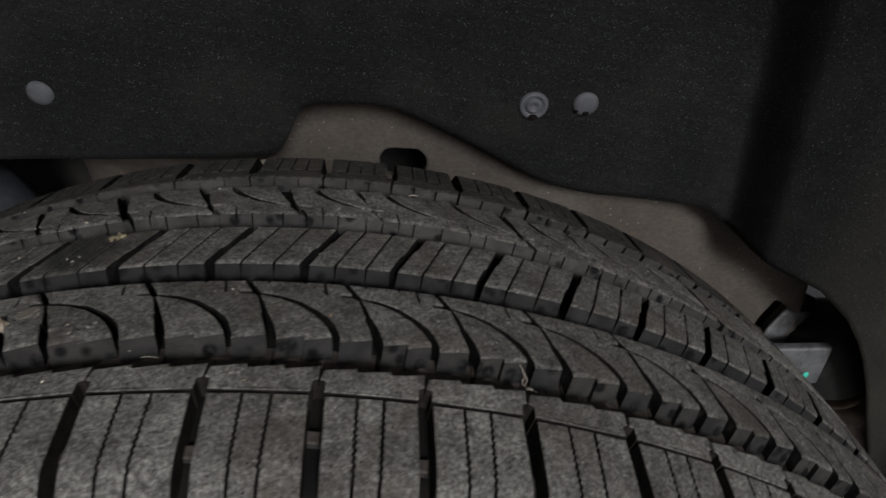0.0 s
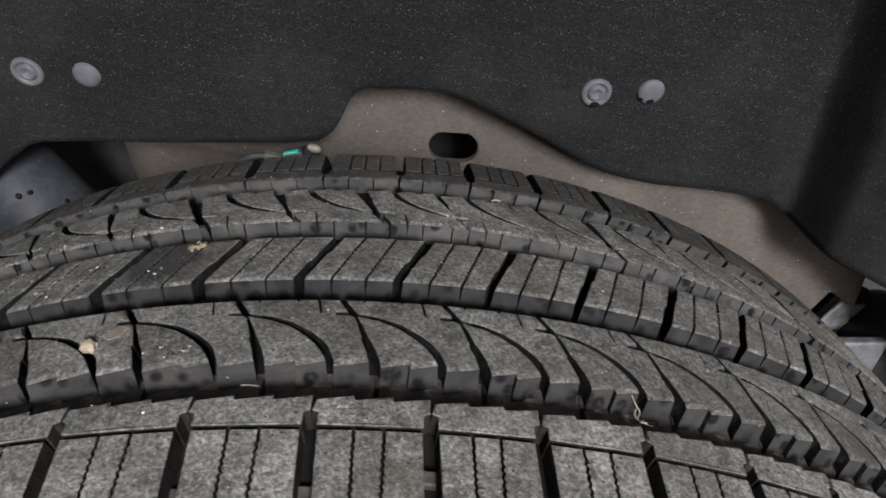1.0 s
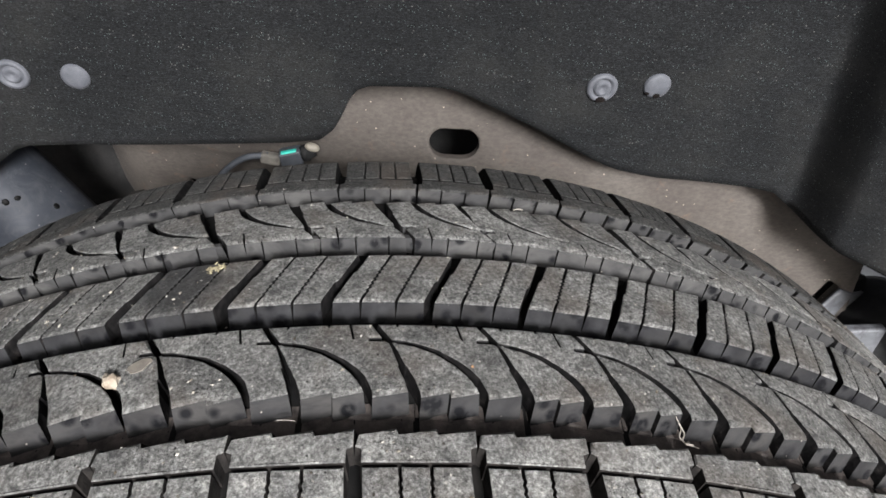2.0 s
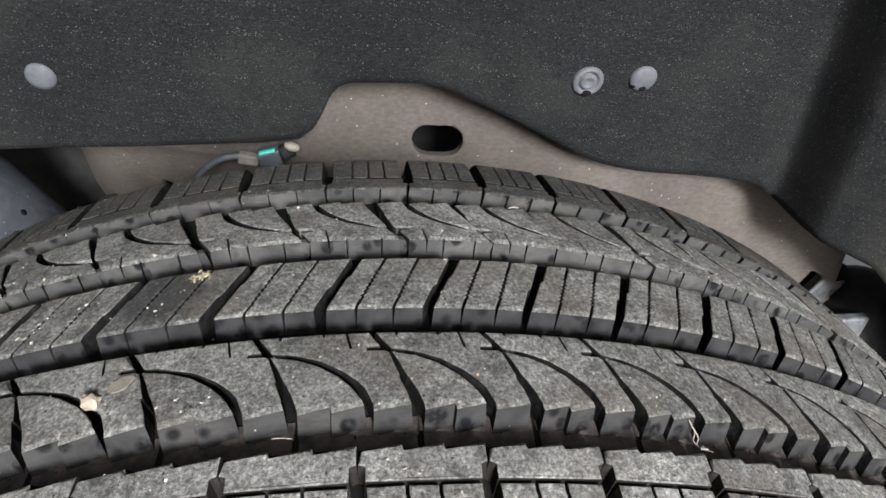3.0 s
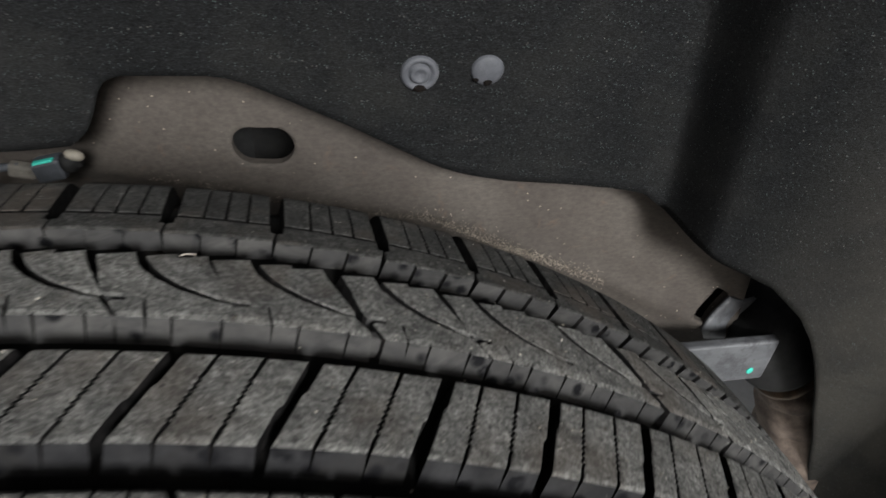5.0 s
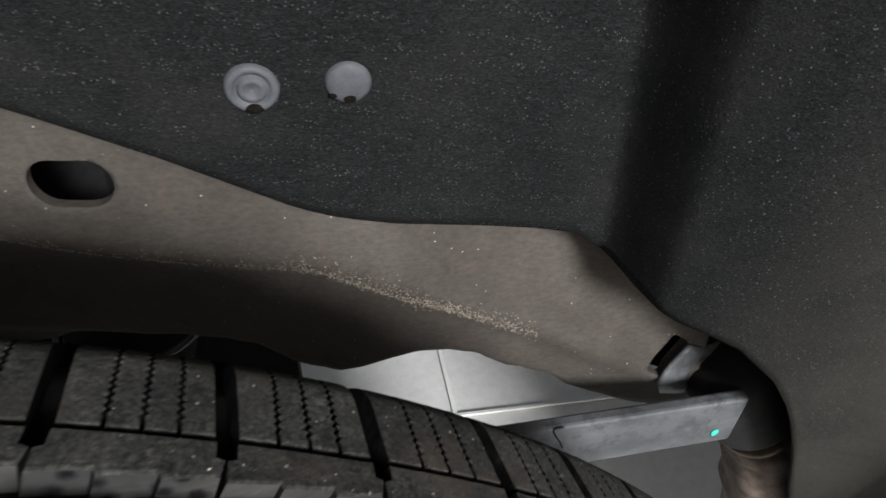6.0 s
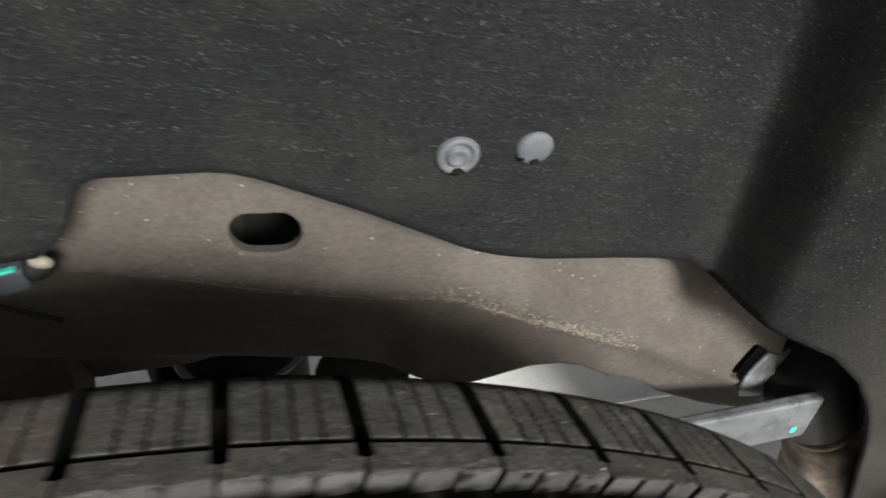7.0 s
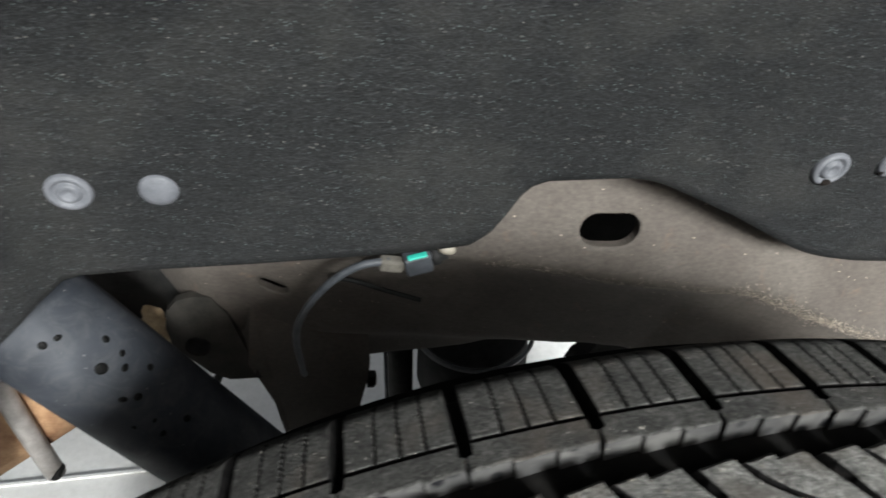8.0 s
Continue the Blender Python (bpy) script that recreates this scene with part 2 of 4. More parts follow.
DROP = mat_plain("black_underseal_drop", (0.0015, 0.0015, 0.0015), (0.004, 0.004, 0.004), 0.6, 80, spec=0.1)
BARREL = mat_plain("brake_dust_on_rim", (0.012, 0.011, 0.011), (0.03, 0.027, 0.025), 0.9, 60, spec=0.2)
RUST = mat_plain("orange_rust", (0.16, 0.075, 0.035), (0.36, 0.22, 0.12), 0.9, 45, depth=0.0015)
RUSTY_DARK = mat_plain("rusty_bracket_steel", (0.06, 0.043, 0.035), (0.20, 0.155, 0.125), 0.85, 60, depth=0.001)
COPPER = mat_plain("copper_bush_lip", (0.028, 0.018, 0.012), (0.10, 0.064, 0.038), 0.5, 90, 0.3)
PIPE = mat_plain("dull_white_pipe", (0.17, 0.155, 0.145), (0.30, 0.28, 0.265), 0.5, 50)
CABLE = mat_plain("grey_cable_sheath", (0.030, 0.034, 0.040), (0.058, 0.063, 0.072), 0.55, 90)
TEAL = mat_plain("teal_paint_mark", (0.02, 0.42, 0.33), (0.05, 0.55, 0.43), 0.6, 200)
NATURAL = mat_plain("cream_plastic", (0.16, 0.145, 0.115), (0.27, 0.245, 0.20), 0.6, 200)
STONE = mat_plain("pale_pebble", (0.17, 0.13, 0.09), (0.31, 0.27, 0.215), 0.8, 400, depth=0.001)
# gusset steel with the shadow on it put into the colour
HANGER = mat_plain("shaded_gusset_steel", (0.012, 0.011, 0.010), (0.032, 0.029, 0.025), 0.85, 50, depth=0.001, spec=0.2)
STRAW = mat_plain("dry_straw", (0.17, 0.145, 0.085), (0.33, 0.29, 0.185), 0.9, 700)
TAN = mat_plain("flaking_tan_paint", (0.22, 0.155, 0.09), (0.42, 0.32, 0.20), 0.85, 120, depth=0.001)
FLUFF = mat_plain("white_fibre", (0.20, 0.18, 0.155), (0.34, 0.31, 0.27), 0.9, 500)
RIM = mat_plain("silver_wheel_paint", (0.34, 0.34, 0.35), (0.45, 0.45, 0.46), 0.4, 30, 0.6)
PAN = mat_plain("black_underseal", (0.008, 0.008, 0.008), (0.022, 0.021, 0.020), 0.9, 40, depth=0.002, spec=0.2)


# ---- building helpers ----
def part(name, bm, material, parent=None, label="", smooth=False):
    """Links a bmesh as one mesh object, under a thing or a part where one is given."""
    me = bpy.data.meshes.new(name)
    bm.to_mesh(me)
    bm.free()
    for m in material if isinstance(material, (list, tuple)) else [material]:
        me.materials.append(m)
    if smooth:
        me.shade_smooth()
    ob = new(name, me)
    if parent:
        ob.parent = parent
    return tagged(ob, label)


def thing(name, label, category, group="", kind=""):
    ob = new(name)
    ob.empty_display_size = 0.02
    return tagged(ob, label, category, group, kind)


def box(bm, m, sx, sy, sz, bevel=0.0):
    """A box of full sizes sx, sy, sz at the pose m, its edges rounded."""
    made = bmesh.ops.create_cube(bm, size=1.0, matrix=m @ Matrix.Diagonal((sx, sy, sz, 1)))["verts"]
    if bevel:
        edges = {e for v in made for e in v.link_edges}
        bmesh.ops.bevel(bm, geom=list(edges), offset=bevel, segments=2, profile=0.5, affect="EDGES")


def lathe(bm, m, profile, n=32, mat=0):
    """Revolves (radius, height) pairs about the local z axis of m."""
    rings = []
    for r, h in profile:
        rings.append([bm.verts.new(m @ Vector((r * math.cos(2 * math.pi * i / n), r * math.sin(2 * math.pi * i / n), h))) for i in range(n)]
                     if r > 1e-6 else [bm.verts.new(m @ Vector((0, 0, h)))])
    for a, b in zip(rings, rings[1:]):
        for i in range(n):
            j = (i + 1) % n
            if len(a) == 1 and len(b) == 1:
                continue
            vs = [a[0], b[j], b[i]] if len(a) == 1 else [a[i], a[j], b[0]] if len(b) == 1 else [a[i], a[j], b[j], b[i]]
            bm.faces.new(vs).material_index = mat


def tube(bm, pts, r, n=10):
    """A round tube along pts, closed at both ends."""
    pts = [Vector(p) for p in pts]
    up, rings = Vector((0.13, 0.21, 0.97)), []
    for i, p in enumerate(pts):
        d = (pts[min(i + 1, len(pts) - 1)] - pts[max(i - 1, 0)]).normalized()
        a = d.cross(up).normalized()
        b = d.cross(a)
        rings.append([bm.verts.new(p + r * (math.cos(2 * math.pi * k / n) * a + math.sin(2 * math.pi * k / n) * b)) for k in range(n)])
    for a, b in zip(rings, rings[1:]):
        for k in range(n):
            bm.faces.new((a[k], a[(k + 1) % n], b[(k + 1) % n], b[k]))
    bm.faces.new(rings[0][::-1])
    bm.faces.new(rings[-1])


def smooth_line(pts, per=6):
    """Points on a smooth curve through pts."""
    p = [Vector(q) for q in pts]
    out = []
    for i in range(len(p) - 1):
        a, b, c, d = p[max(i - 1, 0)], p[i], p[i + 1], p[min(i + 2, len(p) - 1)]
        for k in range(per):
            t = k / per
            out.append(0.5 * (2 * b + (c - a) * t + (2 * a - 5 * b + 4 * c - d) * t * t + (3 * b - a - 3 * c + d) * t ** 3))
    return out + [p[-1]]


def table(pairs):
    """A function that runs straight from pair to pair."""
    xs, ys = [p[0] for p in pairs], [p[1] for p in pairs]
    return lambda v: float(np.interp(v, xs, ys))


def axis_to(p, q):
    """The pose at p whose z axis points to q."""
    return Matrix.Translation(p) @ (Vector(q) - Vector(p)).to_track_quat("Z", "Y").to_matrix().to_4x4()


# ---- setting: ground and the sheets that close the car above ----
bm = bmesh.new()
bmesh.ops.create_grid(bm, x_segments=8, y_segments=8, size=150)
ground = tagged(part("ground", bm, CONCRETE), "pale grey concrete floor with saw-cut joints", "floor", kind="structure")
JOINT = mat_plain("joint_filler", (0.62, 0.62, 0.61), (0.69, 0.69, 0.68), 0.9, 40)
bm = bmesh.new()
box(bm, pose(0.285, 0, 0.002), 0.007, 30, 0.004)
box(bm, pose(0, 0.867, 0.0025), 30, 0.005, 0.004)
part("trim", bm, JOINT, ground, "pale filled floor joints")

# the wheel arch lining
LOW = table([(-0.6138, 0.2545), (-0.4950, 0.4045), (-0.4257, 0.6045), (-0.3871, 0.6555), (-0.3594, 0.6825), (-0.3465, 0.6925), (-0.3336, 0.6985), (-0.2970, 0.7005), (-0.2406, 0.7015),
             (-0.1505, 0.7045), (-0.1218, 0.7075), (-0.1109, 0.7165), (-0.1040, 0.7285), (-0.0980, 0.7415), (-0.0921, 0.7485), (-0.0842, 0.7515),
             (-0.0347, 0.7515), (-0.0218, 0.7475), (-0.0050, 0.7395), (0.0300, 0.7215), (0.0800, 0.6925), (0.0950, 0.6855), (0.1100, 0.6815),
             (0.1300, 0.6775), (0.1750, 0.6735), (0.2050, 0.6695), (0.2260, 0.6645), (0.2400, 0.6535), (0.2560, 0.6415), (0.2710, 0.6345), (0.2850, 0.6305),
             (0.3030, 0.6235), (0.3310, 0.5985), (0.3500, 0.5730), (0.3620, 0.5530), (0.3800, 0.5180), (0.3990, 0.4760), (0.4200, 0.4345), (0.5000, 0.2545), (0.6200, 0.2045)])


def lining_y(x, z):
    """How far in the lining stands: a leaning wall that steps out to the front bulge."""
    y = 0.470 - 0.15 * (z - 0.754) - 0.027 * (x - 0.07)
    d = x - (0.241 - 0.15 * (z - 0.661))
    if d > 0:
        s = min(1.0, d / 0.020)
        y -= 0.038 * s * s * (3 - 2 * s) + 0.045 * (1 - math.exp(-max(0.0, d - 0.015) / 0.06))
    d = -0.338 - x
    if d > 0:
        s = min(1.0, d / 0.022)
        y -= 0.020 * s * s * (3 - 2 * s)
    # front and rear ends of the arch sweep out to the wing
    e = max(-0.465 - x, x - 0.47)
    if e > 0:
        y = max(0.115, y - 1.5 * e - 90.0 * e * e)
    return y + 0.0012 * noise.noise((x * 9, 3.1, z * 9))


ARCH = 0.675   # radius of the arch round the wheel


def lining():
    bm = bmesh.new()
    xs = sorted(set([round(-0.62 + 0.01 * i, 4) for i in range(129)] + [round(-0.13 + 0.0025 * i, 4) for i in range(24)]
                    + [round(0.215 + 0.0025 * i, 4) for i in range(84)]))
    rows, grid = 44, []
    for x in xs:
        lo, col = LOW(x), []
        roof = max(0.388 + math.sqrt(max(0.0, ARCH ** 2 - (x + 0.015) ** 2)), lo + 0.20)
        top = roof - 0.08
        for k in range(rows + 1):
            z = lo + (top - lo) * k / rows
            col.append(bm.verts.new((x, lining_y(x, z), z)))
        y0, y1 = lining_y(x, top), min(0.115, lining_y(x, top) - 0.01)
        for k in range(1, 9):
            a = radians(90) * k / 8
            col.append(bm.verts.new((x, y0 - (y0 - y1) * 0.25 * (1 - math.cos(a)), top + 0.08 * math.sin(a))))
        for k in range(1, 7):
            col.append(bm.verts.new((x, y0 - (y0 - y1) * (0.25 + 0.75 * k / 6), roof + 0.015 * (k / 6) ** 2)))
        grid.append(col)
    for a, b in zip(grid, grid[1:]):
        for k in range(len(a) - 1):
            bm.faces.new((a[k], b[k], b[k + 1], a[k + 1]))
    ob = part("wheel_arch_lining", bm, FELT, None, smooth=True)
    sol = ob.modifiers.new("thickness", "SOLIDIFY")
    sol.thickness, sol.offset = 0.004, -1.0
    return tagged(ob, "dark grey felt wheel arch lining with a cut-out lower edge", "wheel arch lining", kind="structure")


lining()

# black sheets of the car's underside, above and behind the chassis, and of the body before and behind the wheel
bm = bmesh.new()
box(bm, pose(0, 0.925, 0.86), 3.4, 0.65, 0.02)
box(bm, pose(0, 0.610, 0.85), 3.4, 0.02, 0.16)
# backing sheet added to fill the gap by the damper with dark
box(bm, pose(-0.39, 0.66, 0.70), 0.26, 0.02, 0.36)
box(bm, pose(0.68, 0.535, 0.50), 0.345, 0.02, 0.70)
box(bm, pose(1.20, 0.36, 0.60), 1.10, 0.50, 0.80)
box(bm, pose(-1.25, 0.36, 0.62), 1.10, 0.50, 0.76)
tagged(part("underbody", bm, PAN), "black undersealed floor pan of the car, with an added dark backing sheet", "car floor", kind="structure")


# ---- chassis rail ----
RIDGE = table([(-0.4950, 0.6725), (-0.1327, 0.6655), (-0.0653, 0.6585), (0.0350, 0.6405), (0.0890, 0.6345), (0.1360, 0.6105), (0.1680, 0.5965), (0.2240, 0.5695), (0.3200, 0.5245), (0.4200, 0.4745)])
FACE = table([(-0.4455, 0.5885), (-0.2772, 0.5635), (-0.2416, 0.5545), (-0.1287, 0.5305), (-0.0198, 0.5110), (0.0900, 0.5055), (0.2200, 0.5045), (0.3000, 0.4905), (0.3400, 0.4855), (0.4200, 0.4815)])
BOTTOM = table([(-0.45, 0.6027), (-0.33, 0.583), (-0.3, 0.565), (-0.28, 0.545), (-0.262, 0.5), (-0.177, 0.477), (-0.14, 0.492), (-0.1, 0.512), (-0.076, 0.53), (-0.03, 0.537), (0.0, 0.54), (0.03, 0.538), (0.066, 0.528), (0.0852, 0.5185), (0.1003, 0.516), (0.1189, 0.5288), (0.1367, 0.5418), (0.1525, 0.5492), (0.1687, 0.5503), (0.1877, 0.544), (0.2124, 0.5291), (0.2401, 0.522), (0.2535, 0.5114), (0.2748, 0.5025), (0.3116, 0.4916), (0.4, 0.4745)])
UNDERCUT = table([(-0.45, 0.018), (-0.3, 0.025), (-0.2, 0.036), (-0.15, 0.042), (-0.10, 0.046), (-0.02, 0.056), (0.045, 0.046), (0.069, 0.032), (0.1, 0.0276), (0.136, 0.0168), (0.165, 0.0096), (0.24, 0.0048), (0.4, 0.0036)])


def rail_y(x, z):
    r, f = RIDGE(x), FACE(x)
    d = z - r
    if d > 0:
        y = f + 0.12 * d
    else:
        y = f + UNDERCUT(x) * min(1.0, -d / 0.13) ** 0.8 + 0.55 * min(0.09, max(0.0, -d - 0.11))
    if x < -0.285:   # the rear end of the rail turns in behind the damper
        y += 14.0 * (-0.285 - x) ** 2
    return y - 0.0035 * math.exp(-(d / 0.008) ** 2) + 0.0012 * noise.noise((x * 14, 7.7, z * 14))


def carve(ob, cutters):
    """Cuts the cutter meshes out of ob, for good."""
    for bm in cutters:
        me = bpy.data.meshes.new("cut")
        bm.to_mesh(me)
        bm.free()
        cut = new("cut", me)
        mod = ob.modifiers.new("cut", "BOOLEAN")
        mod.operation, mod.solver, mod.object = "DIFFERENCE", "EXACT", cut
        bpy.context.view_layer.update()
        done = bpy.data.meshes.new_from_object(ob.evaluated_get(bpy.context.evaluated_depsgraph_get()))
        ob.modifiers.clear()
        ob.data = done
        bpy.data.objects.remove(cut)


def obround(bm, m, half, r, depth, n=12):
    """A long rounded hole: half its straight length along local x, radius r, depth along local z."""
    ring = [(half + r * math.cos(a), r * math.sin(a)) for a in (math.pi * (k / n - 0.5) for k in range(n + 1))]
    ring += [(-x, -y) for x, y in ring]
    lo, hi = [bm.verts.new(m @ Vector((x, y, -depth))) for x, y in ring], [bm.verts.new(m @ Vector((x, y, depth))) for x, y in ring]
    bm.faces.new(lo[::-1])
    bm.faces.new(hi)
    for k in range(len(ring)):
        j = (k + 1) % len(ring)
        bm.faces.new((lo[k], lo[j], hi[j], hi[k]))


def tessellate(pts):
    """Triangles of a plain outline, ear by ear."""
    idx = list(range(len(pts)))
    if sum(p.x * q.y - q.x * p.y for p, q in zip(pts, pts[1:] + pts[:1])) < 0:
        idx.reverse()
    out = []
    while len(idx) > 3:
        for k in range(len(idx)):
            i, j, l = idx[k - 1], idx[k], idx[(k + 1) % len(idx)]
            a, b, c = pts[i], pts[j], pts[l]
            if (b - a).cross(c - b).z <= 1e-12:
                continue
            if any((b - a).cross(pts[o] - a).z > -1e-13 and (c - b).cross(pts[o] - b).z > -1e-13 and (a - c).cross(pts[o] - c).z > -1e-13
                   for o in idx if o not in (i, j, l)):
                continue
            out.append((i, j, l))
            idx.pop(k)
            break
        else:
            break
    if len(idx) == 3:
        out.append(tuple(idx))
    return out


def slab(bm, line, front, thick):
    """A plate with the outline line in (x, z), its front face at front(x, z) and its back thick behind."""
    a = [bm.verts.new((x, front(x, z), z)) for x, z in line]
    b = [bm.verts.new((x, front(x, z) + thick, z)) for x, z in line]
    for tri in tessellate([Vector((x, z, 0)) for x, z in line]):
        bm.faces.new([a[i] for i in tri])
        bm.faces.new([b[i] for i in tri[::-1]])
    for i in range(len(line)):
        j = (i + 1) % len(line)
        bm.faces.new((a[j], a[i], b[i], b[j]))
    bmesh.ops.recalc_face_normals(bm, faces=bm.faces)


def chassis_rail():
    rail = thing("chassis_rail", "brown dust-coated steel chassis rail arching over the axle", "chassis rail")
    bm = bmesh.new()
    front, back = [], []
    xs = [-0.36 + 0.005 * i for i in range(142)]
    for x in xs:
        lo, cf, cb = BOTTOM(x) + 0.0016 * noise.noise((x * 85, 1.3, 0.4)), [], []
        for k in range(49):
            z = lo + (0.80 - lo) * (k / 48) ** 1.1
            cf.append(bm.verts.new((x, rail_y(x, z) + (0.006 if k == 0 else 0), z)))
            cb.append(bm.verts.new((x, rail_y(x, z) + 0.0065 + (0.02 if k == 0 else 0), z)))
        front.append(cf)
        back.append(cb)
    n = len(front[0])
    for i in range(len(xs) - 1):
        for k in range(n - 1):
            bm.faces.new((front[i][k], front[i + 1][k], front[i + 1][k + 1], front[i][k + 1]))
            bm.faces.new((back[i][k + 1], back[i + 1][k + 1], back[i + 1][k], back[i][k]))
        bm.faces.new((front[i + 1][0], front[i][0], back[i][0], back[i + 1][0]))
        bm.faces.new((front[i][-1], front[i + 1][-1], back[i + 1][-1], back[i][-1]))
    for i in (0, -1):
        for k in range(n - 1):
            q = (front[i][k], front[i][k + 1], back[i][k + 1], back[i][k])
            bm.faces.new(q if i == 0 else q[::-1])
    web = part("web", bm, STEEL, rail, smooth=True)
    cut = []
    b = bmesh.new()
    obround(b, pose(-0.0225, 0.51, 0.687, 90, 0, 0), 0.0075, 0.0122, 0.05)
    cut.append(b)
    b = bmesh.new()
    obround(b, pose(-0.2450, 0.580, 0.6150, 90, 30, 0), 0.0068, 0.0048, 0.04)
    cut.append(b)
    b = bmesh.new()
    box(b, pose(0.3175, 0.48, 0.5460, 0, 30, 0), 0.0130, 0.08, 0.0315, 0.002)
    cut.append(b)
    carve(web, cut)
    # inner half of the box section, set back behind the web
    bm = bmesh.new()
    for i in range(len(xs) - 1):
        x0, x1 = xs[i], xs[i + 1]
        for z0, z1 in ((0.0, 0.5), (0.5, 1.0)):
            vs = []
            for x, w in ((x0, z0), (x1, z0), (x1, z1), (x0, z1)):
                z = max(BOTTOM(x), 0.47) + 0.012 + (0.80 - max(BOTTOM(x), 0.47)) * w
                vs.append(bm.verts.new((x, FACE(x) + 0.118, z)))
            bm.faces.new(vs)
    bmesh.ops.remove_doubles(bm, verts=bm.verts, dist=1e-5)
    inner = part("inner_web", bm, PAN, rail, "unlit inner wall of the box section")
    m = inner.modifiers.new("thickness", "SOLIDIFY")
    m.thickness = 0.004
    bm = bmesh.new()
    # bare steel sheet that bends away beside the slot, and a black sheet added for the shade inside the slot
    grid = []
    for i in range(13):
        u, col = i / 12, []
        for k in range(7):
            w = k / 6
            left, right = (0.319 - 0.0214 * w if w < 0.35 else 0.3115 + 0.0285 * (w - 0.35)), 0.3546 + 0.0095 * w
            x = left + (right - left) * u
            z = (0.5127 + 0.0433 * w) * (1 - u) + (0.5120 + 0.0305 * w) * u
            col.append(bm.verts.new((x, rail_y(x, z) - 0.0038 + 0.014 * u * u, z)))
        grid.append(col)
    for a, b in zip(grid, grid[1:]):
        for k in range(6):
            bm.faces.new((a[k], b[k], b[k + 1], a[k + 1]))
    plate = part("end_plate", bm, GALV, rail, "pale bare steel end plate", smooth=True)
    m = plate.modifiers.new("thickness", "SOLIDIFY")
    m.thickness, m.offset = 0.003, -1.0
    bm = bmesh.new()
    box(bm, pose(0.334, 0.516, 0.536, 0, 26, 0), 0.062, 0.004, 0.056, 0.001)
    part("slot_back", bm, PAN, rail, "black sheet added behind the slot to keep it dark")
    # black sheet added close behind the slit, in place of the shade inside
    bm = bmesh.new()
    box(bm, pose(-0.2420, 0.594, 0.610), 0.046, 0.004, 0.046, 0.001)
    part("slit_back", bm, DIRT_AND_DARK, rail, "black sheet added behind the slit to keep it dark")
    # crust of dried mud along the fold
    rnd = random.Random(5)
    bm = bmesh.new()
    for _ in range(2600):
        x = rnd.uniform(-0.10, 0.225) if rnd.random() < 0.45 else rnd.gauss(0.150, 0.045)
        if not -0.11 < x < 0.226:
            continue
        z = RIDGE(x) + rnd.gauss(-0.001, 0.0030 + 0.0016 * noise.noise((x * 40, 0.3, 1.1)))
        r = (0.00014 + 0.00042 * rnd.random() ** 2) * (1.0 if x > 0.08 else 0.7)
        bmesh.ops.create_icosphere(bm, subdivisions=1, radius=r, matrix=pose(x, rail_y(x, z) - 0.0002, z, rnd.uniform(0, 90), rnd.uniform(0, 90), 0) @ Matrix.Diagonal((1.5, 0.7, 0.8, 1)))
    tagged(part("mud_crust", bm, CRUST, rail, "pale dried mud along the fold"), kind="stuff")
    # gusset plate at the rear: rounded, with a round hole; its colour is darkened for the shade it stands in
    bm = bmesh.new()
    slab(bm, [(-0.331, 0.572), (-0.327, 0.588), (-0.319, 0.597), (-0.307, 0.600), (-0.294, 0.598), (-0.284, 0.581), (-0.272, 0.530), (-0.267, 0.512), (-0.292, 0.513), (-0.306, 0.522), (-0.318, 0.538), (-0.329, 0.552)],
         lambda x, z: 0.579 + 0.06 * (z - 0.55), 0.007)
    gusset = part("gusset", bm, HANGER, rail, "dusty gusset plate, its shade painted dark")
    hole = bmesh.new()
    lathe(hole, pose(-0.311, 0.56, 0.551, 90, 0, 0), [(0.0, -0.05), (0.0098, -0.05), (0.0098, 0.05), (0.0, 0.05)], 24)
    bmesh.ops.recalc_face_normals(hole, faces=hole.faces)
    carve(gusset, [hole])
    # black cup added behind the hole, standing in for the shade inside
    bm = bmesh.new()
    lathe(bm, pose(-0.311, 0.583, 0.551, 90, 0, 0), [(0.0, -0.034), (0.0120, -0.034), (0.0120, 0.002), (0.0090, 0.002), (0.0085, -0.006), (0.0, -0.006)], 24)
    part("bush", bm, BLACK, gusset, "black cup added in the gusset hole to keep it dark", smooth=True)
    # hanger that drops from the rail behind the tyre, with a bolt through its edge
    bm = bmesh.new()
    slab(bm, [(-0.284, 0.585), (-0.2812, 0.5497), (-0.2755, 0.527), (-0.2691, 0.5078), (-0.2607, 0.4791), (-0.2585, 0.4560), (-0.2555, 0.4300), (-0.2450, 0.3400), (-0.2000, 0.3400), (-0.1965, 0.4200), (-0.1879, 0.4674),
              (-0.1834, 0.4864), (-0.1800, 0.5010), (-0.1777, 0.5221), (-0.1782, 0.5450), (-0.1900, 0.5650), (-0.2300, 0.5750), (-0.2650, 0.5950)],
         lambda x, z: max(0.577, rail_y(x, z) + 0.0015) if z > 0.53 else 0.577, 0.053)
    hanger = part("hanger", bm, STEEL, rail)
    bm = bmesh.new()
    lathe(bm, axis_to((-0.186, 0.615, 0.456), (-0.170, 0.615, 0.454)), [(0.0, 0.0), (0.0045, 0.0), (0.0045, 0.006), (0.0085, 0.006), (0.0085, 0.0125), (0.0055, 0.014), (0.0, 0.014)], 6)
    part("bolt", bm, BLACK, hanger, "black bolt head")
    bm = bmesh.new()
